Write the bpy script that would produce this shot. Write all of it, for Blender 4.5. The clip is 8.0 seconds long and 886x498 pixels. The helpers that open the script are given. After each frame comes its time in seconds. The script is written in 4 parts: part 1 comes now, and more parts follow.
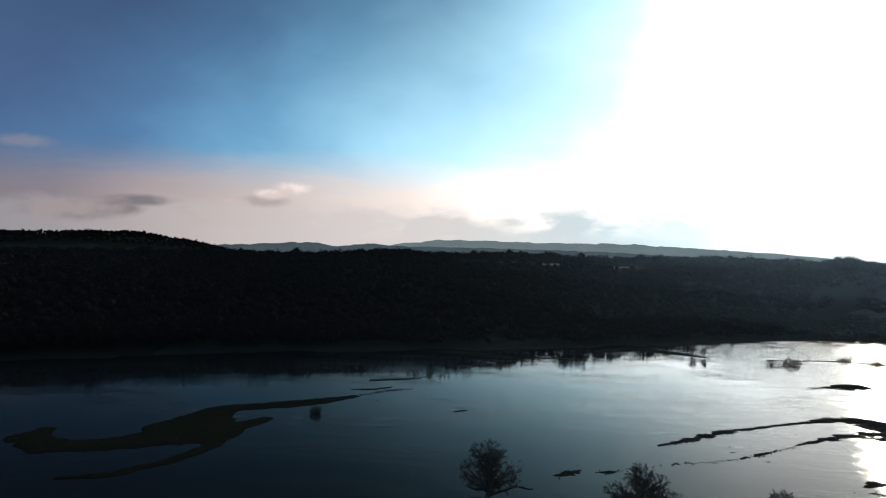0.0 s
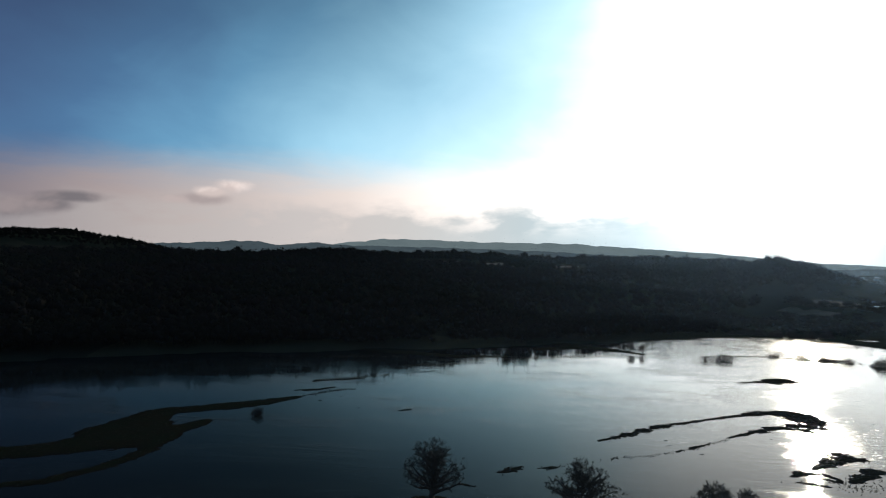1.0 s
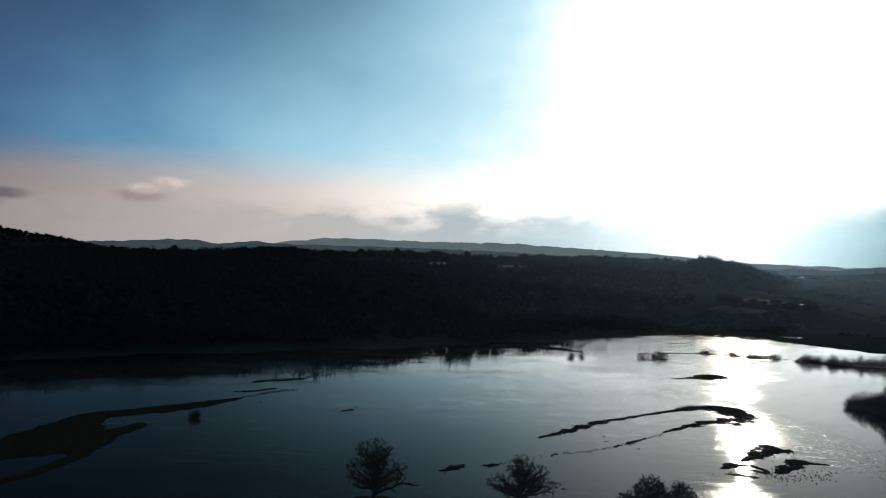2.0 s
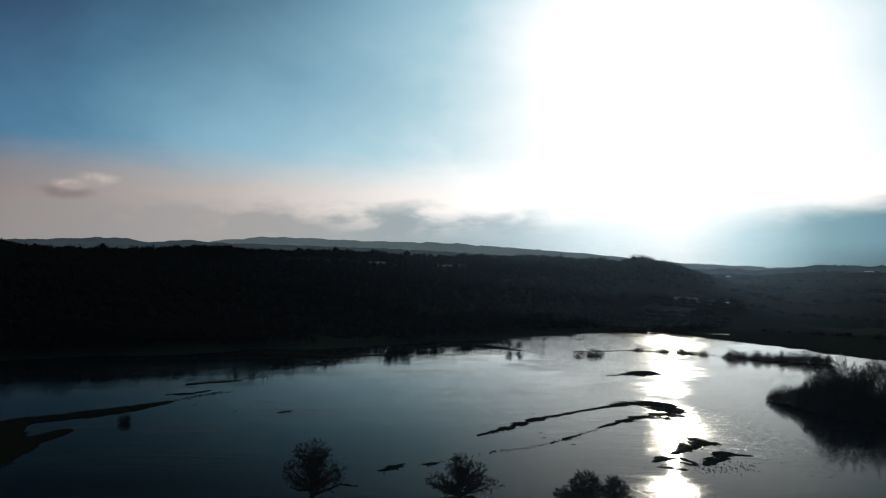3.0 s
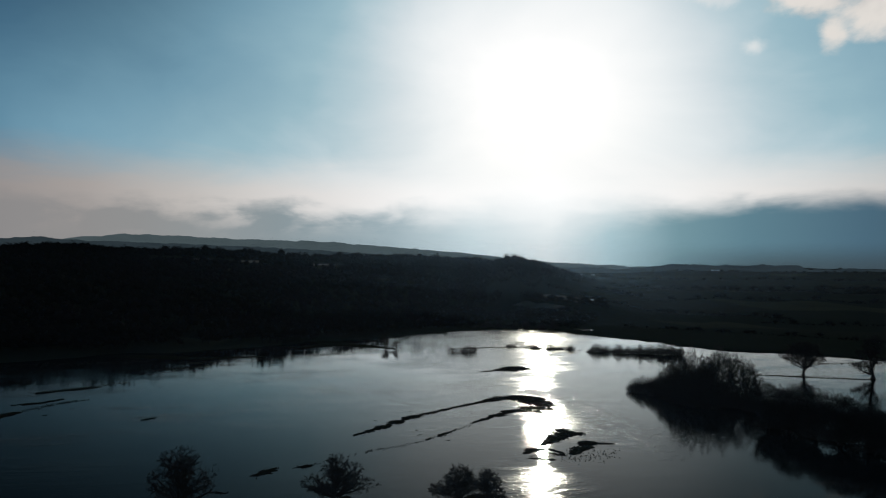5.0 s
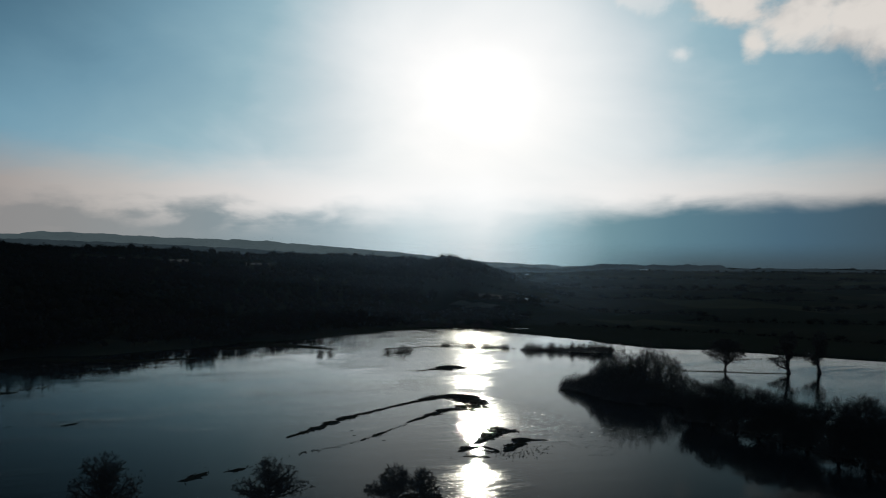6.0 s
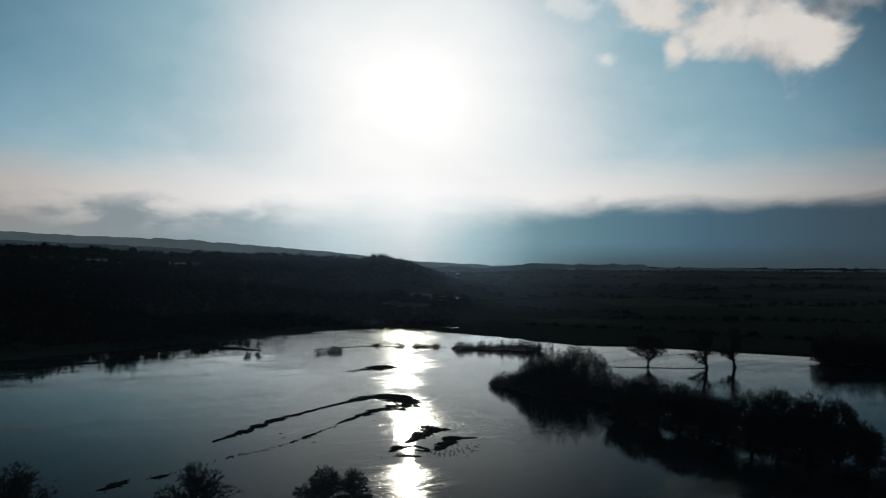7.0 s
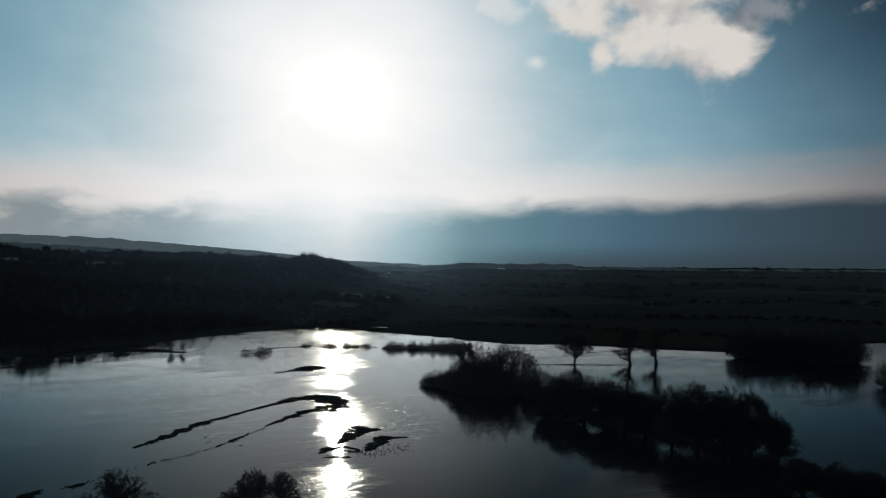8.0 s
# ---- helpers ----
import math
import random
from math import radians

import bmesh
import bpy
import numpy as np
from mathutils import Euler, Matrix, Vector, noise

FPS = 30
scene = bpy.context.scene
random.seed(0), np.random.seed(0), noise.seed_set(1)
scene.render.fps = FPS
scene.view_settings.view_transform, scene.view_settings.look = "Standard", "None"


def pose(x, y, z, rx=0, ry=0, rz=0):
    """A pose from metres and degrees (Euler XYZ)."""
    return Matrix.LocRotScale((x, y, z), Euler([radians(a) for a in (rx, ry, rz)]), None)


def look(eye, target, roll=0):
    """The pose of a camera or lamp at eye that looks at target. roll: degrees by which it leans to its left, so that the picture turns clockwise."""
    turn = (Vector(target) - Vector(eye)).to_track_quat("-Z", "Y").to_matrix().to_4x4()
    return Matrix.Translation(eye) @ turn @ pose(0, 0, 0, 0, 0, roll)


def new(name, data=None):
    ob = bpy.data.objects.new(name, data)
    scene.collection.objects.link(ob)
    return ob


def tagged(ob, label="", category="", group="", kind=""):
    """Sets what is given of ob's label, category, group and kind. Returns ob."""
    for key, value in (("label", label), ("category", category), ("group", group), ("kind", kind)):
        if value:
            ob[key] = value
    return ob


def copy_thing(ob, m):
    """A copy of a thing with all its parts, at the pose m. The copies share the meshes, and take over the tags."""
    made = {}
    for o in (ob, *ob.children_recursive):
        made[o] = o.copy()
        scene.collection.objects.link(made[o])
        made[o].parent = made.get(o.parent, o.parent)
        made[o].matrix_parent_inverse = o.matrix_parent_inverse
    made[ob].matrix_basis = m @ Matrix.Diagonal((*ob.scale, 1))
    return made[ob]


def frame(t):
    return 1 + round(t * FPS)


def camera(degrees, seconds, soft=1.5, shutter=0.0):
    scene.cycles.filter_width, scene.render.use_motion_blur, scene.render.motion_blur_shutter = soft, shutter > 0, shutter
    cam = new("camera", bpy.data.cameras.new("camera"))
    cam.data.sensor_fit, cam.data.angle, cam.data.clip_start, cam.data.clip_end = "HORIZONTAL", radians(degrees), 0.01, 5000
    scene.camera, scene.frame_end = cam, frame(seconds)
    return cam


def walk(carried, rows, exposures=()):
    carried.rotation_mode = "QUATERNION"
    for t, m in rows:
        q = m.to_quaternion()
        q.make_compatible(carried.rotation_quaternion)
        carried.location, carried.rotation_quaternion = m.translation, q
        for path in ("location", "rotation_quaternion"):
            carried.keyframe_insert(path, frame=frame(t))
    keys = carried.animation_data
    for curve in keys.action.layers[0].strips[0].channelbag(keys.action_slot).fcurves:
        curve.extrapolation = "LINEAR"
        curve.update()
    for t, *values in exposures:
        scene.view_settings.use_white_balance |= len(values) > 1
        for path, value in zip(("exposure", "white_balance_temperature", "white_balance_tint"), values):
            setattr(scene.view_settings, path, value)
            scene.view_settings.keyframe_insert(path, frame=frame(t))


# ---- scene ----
cam = camera(64.81, 8.0, soft=1.0, shutter=0.4)
PATH = [
    (0.0, pose(0.00, 0.00, 45.00, 91.65, -0.48, 12.78)),
    (0.5, pose(0.02, -0.16, 45.00, 91.64, -0.49, 10.48)),
    (1.0, pose(0.03, -0.29, 44.99, 91.62, -0.49, 8.23)),
    (2.5, pose(0.03, -0.59, 44.99, 91.61, -0.56, 1.11)),
    (3.0, pose(0.03, -0.66, 45.00, 91.61, -0.54, -1.40)),
    (3.5, pose(0.02, -0.72, 45.00, 91.61, -0.54, -3.90)),
    (4.0, pose(-0.00, -0.77, 45.00, 91.61, -0.54, -6.41)),
    (4.5, pose(-0.02, -0.82, 45.01, 91.62, -0.51, -8.95)),
    (6.0, pose(-0.10, -0.94, 45.03, 91.62, -0.56, -16.75)),
    (6.5, pose(-0.14, -0.99, 45.04, 91.64, -0.54, -19.58)),
    (7.0, pose(-0.18, -1.03, 45.05, 91.63, -0.49, -22.40)),
    (7.5, pose(-0.22, -1.09, 45.06, 91.63, -0.50, -25.22)),
    (8.0, pose(-0.27, -1.16, 45.07, 91.63, -0.49, -28.05)),
]
walk(cam, PATH, exposures=[(0.0, 0.68, 6750, 11), (1.0, 0.51, 6750, 11), (2.5, 0.0, 6650, 10), (3.5, -0.38, 6550, 9), (4.5, -0.58, 6450, 8), (6.0, -0.68, 6450, 8), (8.0, -0.72, 6450, 8)])

# ---- sun and sky ----
SUN_BEARING, SUN_ELEVATION = 19.7, 14.0
EYE = 45.0


def toward(bearing, elevation):
    b, e = radians(bearing), radians(elevation)
    return Vector((math.sin(b) * math.cos(e), math.cos(b) * math.cos(e), math.sin(e)))


SUN_WAY = toward(SUN_BEARING, SUN_ELEVATION)
sun_data = bpy.data.lights.new("sun", "SUN")
sun_data.energy, sun_data.angle, sun_data.color = 0.8, radians(0.6), (1.0, 0.88, 0.72)
sun = new("sun", sun_data)
sun.matrix_world = look((0, 0, 0), -SUN_WAY)


class Graph:
    """A short hand for node trees."""

    def __init__(self, tree):
        self.tree = tree
        tree.nodes.clear()

    def add(self, kind, **inputs):
        node = self.tree.nodes.new(kind)
        for key, value in inputs.items():
            self.put(node.inputs[key.replace("_", " ")], value)
        return node

    def put(self, socket, value):
        if isinstance(value, bpy.types.NodeSocket):
            self.tree.links.new(value, socket)
        elif isinstance(value, bpy.types.Node):
            self.tree.links.new(value.outputs[0], socket)
        else:
            socket.default_value = value

    def math(self, op, *values, clamp=False):
        node = self.tree.nodes.new("ShaderNodeMath")
        node.operation, node.use_clamp = op, clamp
        for socket, value in zip(node.inputs, values):
            self.put(socket, value)
        return node.outputs[0]

    def vec(self, op, *values):
        node = self.tree.nodes.new("ShaderNodeVectorMath")
        node.operation = op
        for socket, value in zip(node.inputs, values):
            self.put(socket, value)
        return node.outputs["Value"] if op in ("DOT_PRODUCT", "LENGTH", "DISTANCE") else node.outputs[0]

    def step(self, x, low, high, to_low=0.0, to_high=1.0):
        node = self.tree.nodes.new("ShaderNodeMapRange")
        node.interpolation_type = "SMOOTHSTEP"
        for key, value in zip(("Value", "From Min", "From Max", "To Min", "To Max"), (x, low, high, to_low, to_high)):
            self.put(node.inputs[key], value)
        return node.outputs[0]

    def mix(self, amount, a, b, how="MIX"):
        node = self.tree.nodes.new("ShaderNodeMix")
        node.data_type, node.blend_type, node.clamp_factor = "RGBA", how, True
        for key, value in ((0, amount), (6, a), (7, b)):
            self.put(node.inputs[key], value)
        return node.outputs[2]

    def noise(self, place, scale, detail=4.0, rough=0.55, warp=0.0):
        node = self.add("ShaderNodeTexNoise", Vector=place, Scale=scale, Detail=detail, Roughness=rough, Distortion=warp)
        return node.outputs["Fac"]

    def ramp(self, x, stops):
        node = self.tree.nodes.new("ShaderNodeValToRGB")
        bar = node.color_ramp
        while len(bar.elements) < len(stops):
            bar.elements.new(0.5)
        for el, (at, colour) in zip(bar.elements, stops):
            el.position, el.color = at, (*colour, 1)
        self.put(node.inputs[0], x)
        return node.outputs[0]

    def scaled(self, colour, k):
        node = self.tree.nodes.new("ShaderNodeVectorMath")
        node.operation = "SCALE"
        self.put(node.inputs[0], colour)
        self.put(node.inputs["Scale"], k)
        return node.outputs[0]


def rgb(r, g, b):
    return (r, g, b, 1)


world = bpy.data.worlds.new("winter_sky")
scene.world = world
world.use_nodes = True
w = Graph(world.node_tree)
way = w.add("ShaderNodeTexCoord").outputs["Generated"]
split = w.add("ShaderNodeSeparateXYZ", Vector=way)
degree = 180 / math.pi
elev = w.math("MULTIPLY", w.math("ARCSINE", split.outputs[2]), degree)
bear = w.math("MULTIPLY", w.math("ARCTAN2", split.outputs[0], split.outputs[1]), degree)
from_sun = w.math("MULTIPLY", w.math("ARCCOSINE", w.math("MINIMUM", w.vec("DOT_PRODUCT", way, tuple(SUN_WAY)), 1.0)), degree)

sky = w.tree.nodes.new("ShaderNodeTexSky")
sky.sky_type, sky.sun_disc = "NISHITA", False
sky.sun_elevation, sky.sun_rotation = radians(SUN_ELEVATION), radians(SUN_BEARING)
sky.air_density, sky.dust_density, sky.ozone_density = 1.0, 1.5, 1.5

# bright veil of thin cloud round the sun, thinning to clear winter blue
BRIGHT = 25.0


def table(x, low, high, rows):
    """Radiance (times ten, for a background of strength 0.1) read from a table of (x, r, g, b)."""
    stops = [((at - low) / (high - low), (r * 10 / BRIGHT, g * 10 / BRIGHT, b * 10 / BRIGHT)) for at, r, g, b in rows]
    return w.scaled(w.ramp(w.math("DIVIDE", w.math("SUBTRACT", x, low), high - low, clamp=True), stops), BRIGHT)


veil_noise = w.noise(w.vec("MULTIPLY", way, (1.0, 1.0, 2.2)), 3.0, 5.0, 0.55, 0.4)
wisps = w.noise(w.vec("ADD", w.vec("MULTIPLY", way, (1.0, 1.0, 1.6)), (2.3, 0.4, 0.9)), 6.5, 5.0, 0.5, 0.5)
climb = w.math("MAXIMUM", w.math("MINIMUM", w.math("SUBTRACT", elev, 12.0), 12.0), -5.0)
lean = w.math("MULTIPLY", climb, w.step(from_sun, 7.0, 24.0, 0.0, 0.9))
ragged = w.math("ADD", w.math("MULTIPLY", w.math("SUBTRACT", veil_noise, 0.5), 9.0), w.math("MULTIPLY", w.math("SUBTRACT", wisps, 0.5), w.step(from_sun, 9.0, 18.0, 0.0, 8.0)))
spread = w.math("ADD", w.math("ADD", from_sun, lean), ragged)
veil = table(spread, 0.0, 90.0, [
    (0, 1.95, 1.93, 1.93), (3, 1.60, 1.59, 1.60), (5, 1.49, 1.49, 1.51), (9, 1.28, 1.33, 1.37), (13, 1.00, 1.11, 1.18), (17, 0.71, 0.91, 1.01), (21.5, 0.475, 0.735, 0.86),
    (26, 0.375, 0.63, 0.775), (32, 0.27, 0.515, 0.68), (38, 0.18, 0.385, 0.545), (45.5, 0.088, 0.235, 0.39), (54, 0.048, 0.125, 0.25), (63, 0.037, 0.078, 0.175), (90, 0.06, 0.12, 0.215)])
zenith = w.math("SUBTRACT", 1.0, w.math("MULTIPLY", w.math("MULTIPLY", w.step(elev, 9.0, 26.0), w.step(from_sun, 18.0, 36.0)), 0.43))
clear_side = w.math("SUBTRACT", zenith, w.math("MULTIPLY", w.step(bear, 44.0, 64.0), 0.5))
open_sky = w.mix(0.03, w.scaled(veil, clear_side), sky.outputs[0])

# warm haze low over the horizon, and under it a long bank of dark cloud
streaks = w.noise(w.vec("MULTIPLY", way, (1.0, 1.0, 5.0)), 5.0, 6.0, 0.6, 0.5)
billows = w.noise(w.vec("MULTIPLY", way, (1.0, 1.0, 2.2)), 13.0, 5.0, 0.5, 0.25)
wobble = w.math("SUBTRACT", streaks, 0.5)
puffs = w.math("SUBTRACT", billows, 0.5)
haze_colour = table(bear, -60.0, 90.0, [
    (-50, 0.13, 0.12, 0.15), (-42, 0.165, 0.145, 0.165), (-34, 0.29, 0.245, 0.245), (-26, 0.40, 0.35, 0.34), (-16, 0.60, 0.53, 0.50), (-9, 0.83, 0.76, 0.72), (0, 1.14, 1.08, 1.05), (10, 1.50, 1.47, 1.46),
    (20, 1.62, 1.60, 1.60), (30, 1.45, 1.41, 1.39), (36, 1.26, 1.21, 1.18), (48, 0.84, 0.79, 0.76), (60, 0.36, 0.34, 0.345), (80, 0.16, 0.17, 0.20)])
haze_level = w.math("ADD", elev, w.math("MULTIPLY", wobble, 2.6))
haze = w.math("MULTIPLY", w.step(haze_level, 9.8, 5.4), 0.95)
hazed = w.mix(haze, open_sky, haze_colour)
sunward = w.step(w.math("ABSOLUTE", w.math("SUBTRACT", bear, SUN_BEARING)), 16.0, 2.0)
right = w.step(bear, 22.0, 44.0)
left = w.step(bear, 6.0, -20.0)
bank_colour = table(bear, -60.0, 90.0, [
    (-50, 0.20, 0.20, 0.22), (-30, 0.36, 0.35, 0.35), (-20, 0.34, 0.345, 0.36), (-12, 0.27, 0.30, 0.32), (-2, 0.30, 0.39, 0.435), (7, 0.50, 0.64, 0.71), (14, 0.86, 1.03, 1.10), (20, 1.08, 1.18, 1.22), (25, 0.58, 0.82, 0.91),
    (30, 0.24, 0.44, 0.52), (35, 0.145, 0.31, 0.40), (43, 0.080, 0.19, 0.28), (51, 0.060, 0.12, 0.17), (60, 0.046, 0.080, 0.11)])
bank_top = w.math("ADD", 4.9, w.math("MULTIPLY", right, 0.5))
lumps_size = w.math("SUBTRACT", 3.0, w.math("ADD", w.math("MULTIPLY", right, 2.0), w.math("MULTIPLY", sunward, 1.2)))
bank_level = w.math("SUBTRACT", w.math("ADD", elev, w.math("ADD", w.math("MULTIPLY", wobble, 1.6), w.math("MULTIPLY", puffs, lumps_size))), bank_top)
bank_edge = w.step(bank_level, w.math("ADD", 0.75, w.math("MULTIPLY", sunward, 1.2)), w.math("SUBTRACT", -1.05, w.math("MULTIPLY", sunward, 2.0)))
bank_weight = w.math("SUBTRACT", 0.97, w.math("MULTIPLY", left, 0.42))
folds = w.math("MULTIPLY", w.step(w.math("ADD", billows, w.math("MULTIPLY", wobble, 0.5)), 0.42, 0.66, 0.0, 0.55), w.math("MULTIPLY", w.step(bear, 14.0, -6.0), w.step(elev, 2.0, 4.0)))
bank_tone = w.mix(folds, bank_colour, haze_colour)
horizon = w.math("MULTIPLY", w.step(elev, 2.4, 0.2, 0.0, 0.75), w.step(bear, 24.0, 38.0))
bank_low = w.mix(horizon, bank_tone, rgb(0.36, 0.58, 0.72))
banked = w.mix(w.math("MULTIPLY", bank_edge, bank_weight), hazed, bank_low)


def cloud(under, lobes, top, shade, seed, scale=14.0, ragged=1.0, cover=0.92):
    """A cumulus: soft heaps, each (bearing, elevation, half width, half height), melted into one ragged patch."""
    body = None
    lumps = w.noise(w.vec("ADD", w.vec("MULTIPLY", way, (1.0, 1.0, 1.3)), (seed, seed * 0.7, 0.0)), scale, 6.0, 0.55, 0.25)
    rough = w.math("MULTIPLY", w.math("SUBTRACT", lumps, 0.5), 3.6 * ragged)
    for bearing, elevation, wide, high in lobes:
        across = w.math("DIVIDE", w.math("SUBTRACT", bear, bearing), wide)
        up = w.math("DIVIDE", w.math("SUBTRACT", elev, elevation), high)
        far = w.math("SQRT", w.math("ADD", w.math("MULTIPLY", across, across), w.math("MULTIPLY", up, up)))
        heap = w.math("MULTIPLY", w.math("SUBTRACT", 1.1, far), 0.8)
        body = heap if body is None else w.math("SMOOTH_MAX", body, heap, 0.25)
    body = w.math("ADD", body, rough)
    grey = w.noise(w.vec("ADD", w.vec("MULTIPLY", way, (1.0, 1.0, 1.3)), (seed + 0.02, seed * 0.7, 0.035)), scale * 1.2, 4.0, 0.5, 0.3)
    tone = w.mix(w.step(w.math("SUBTRACT", grey, w.math("MULTIPLY", body, 0.12)), 0.34, 0.56), top, shade)
    return w.mix(w.math("MULTIPLY", w.step(body, -0.1, 0.65), cover), under, tone)


clouded = cloud(banked, [(44.3, 18.2, 3.4, 2.2), (47.8, 17.6, 3.6, 2.9), (50.2, 16.7, 2.0, 2.0), (40.0, 19.2, 3.0, 1.7), (40.7, 16.9, 1.1, 1.3), (46.6, 22.0, 9.0, 3.0)], rgb(12.4, 11.4, 10.6), rgb(8.6, 8.1, 7.8), 3.1, 9.0)
clouded = cloud(clouded, [(53.2, 19.0, 2.2, 1.3)], rgb(4.4, 4.6, 5.0), rgb(2.6, 2.9, 3.3), 4.4, 12.0, 1.0, 0.8)
clouded = cloud(clouded, [(35.5, 16.5, 1.2, 0.8)], rgb(13.2, 12.9, 12.7), rgb(12.0, 12.0, 12.0), 5.7, 18.0, 0.5, 0.65)
clouded = cloud(clouded, [(33.0, 20.5, 2.6, 0.9), (36.5, 21.5, 3.0, 1.0)], rgb(12.6, 12.4, 12.3), rgb(11.6, 11.8, 11.9), 7.2, 12.0, 1.2, 0.6)
clouded = cloud(clouded, [(-27.4, 5.3, 2.2, 0.55), (-29.2, 5.2, 1.6, 0.4)], rgb(3.6, 3.1, 3.1), rgb(2.7, 2.35, 2.4), 8.3, 14.0, 0.35, 0.85)
clouded = cloud(clouded, [(-25.2, 6.35, 1.6, 0.6), (-26.6, 5.9, 1.5, 0.5)], rgb(6.6, 5.8, 5.6), rgb(4.6, 4.0, 3.9), 6.3, 18.0, 0.35, 0.9)
clouded = cloud(clouded, [(-41.0, 4.1, 3.4, 0.8), (-38.6, 4.4, 2.6, 0.65), (-36.4, 5.0, 2.6, 0.45)], rgb(2.2, 1.9, 2.0), rgb(1.1, 1.05, 1.2), 9.9, 12.0, 0.35, 0.85)
clouded = cloud(clouded, [(-43.7, 8.8, 2.0, 0.5)], rgb(1.9, 1.8, 2.2), rgb(1.5, 1.5, 1.9), 2.9, 14.0, 0.6, 0.5)
background = w.add("ShaderNodeBackground", Color=clouded, Strength=0.1)
w.tree.links.new(background.outputs[0], w.add("ShaderNodeOutputWorld").inputs["Surface"])


# ---- materials ----
def material(name):
    m = bpy.data.materials.new(name)
    m.use_nodes = True
    return m, Graph(m.node_tree)


def finish(g, bump=None, bump_strength=0.3, bump_distance=0.1, **inputs):
    if bump is not None:
        inputs["Normal"] = g.add("ShaderNodeBump", Strength=bump_strength, Distance=bump_distance, Height=bump).outputs[0]
    shader = g.add("ShaderNodeBsdfPrincipled", **inputs)
    g.tree.links.new(shader.outputs[0], g.add("ShaderNodeOutputMaterial").inputs["Surface"])


def ground_material():
    m, g = material("winter_pasture")
    place = g.add("ShaderNodeNewGeometry").outputs["Position"]
    fields = g.add("ShaderNodeTexVoronoi", Vector=g.vec("MULTIPLY", place, (1, 1, 0)), Scale=0.0065, Randomness=0.9).outputs["Color"]
    pick = g.add("ShaderNodeSeparateColor", Color=fields).outputs[0]
    base = g.ramp(pick, [(0.0, (0.024, 0.029, 0.022)), (0.4, (0.027, 0.034, 0.023)), (0.7, (0.031, 0.032, 0.025)), (1.0, (0.050, 0.058, 0.034))])
    large = g.noise(place, 0.02, 5.0)
    fine = g.noise(place, 0.8, 6.0, 0.65)
    colour = g.mix(g.step(large, 0.45, 0.75, 0.0, 0.6), base, rgb(0.032, 0.035, 0.027))
    colour = g.mix(g.step(fine, 0.4, 0.75, 0.0, 0.4), colour, rgb(0.030, 0.038, 0.024))
    finish(g, fine, 0.5, 0.4, **{"Base Color": colour, "Roughness": 1.0, "Specular IOR Level": 0.0})
    return m


def bank_material():
    m, g = material("sodden_grass_and_mud")
    place = g.add("ShaderNodeNewGeometry").outputs["Position"]
    height = g.add("ShaderNodeSeparateXYZ", Vector=place).outputs[2]
    tufts = g.noise(place, 1.6, 6.0, 0.7)
    broad = g.noise(place, 0.12, 4.0)
    grass = g.mix(g.step(broad, 0.35, 0.65), rgb(0.013, 0.019, 0.012), rgb(0.017, 0.017, 0.012))
    mud = rgb(0.014, 0.012, 0.010)
    wet = g.step(g.math("ADD", height, g.math("MULTIPLY", tufts, 0.12)), 0.06, 0.26)
    colour = g.mix(wet, mud, g.mix(g.step(tufts, 0.4, 0.7), grass, rgb(0.013, 0.015, 0.008)))
    finish(g, tufts, 0.8, 0.25, **{"Base Color": colour, "Roughness": g.step(wet, 0.0, 1.0, 0.7, 1.0), "Specular IOR Level": 0.0})
    return m


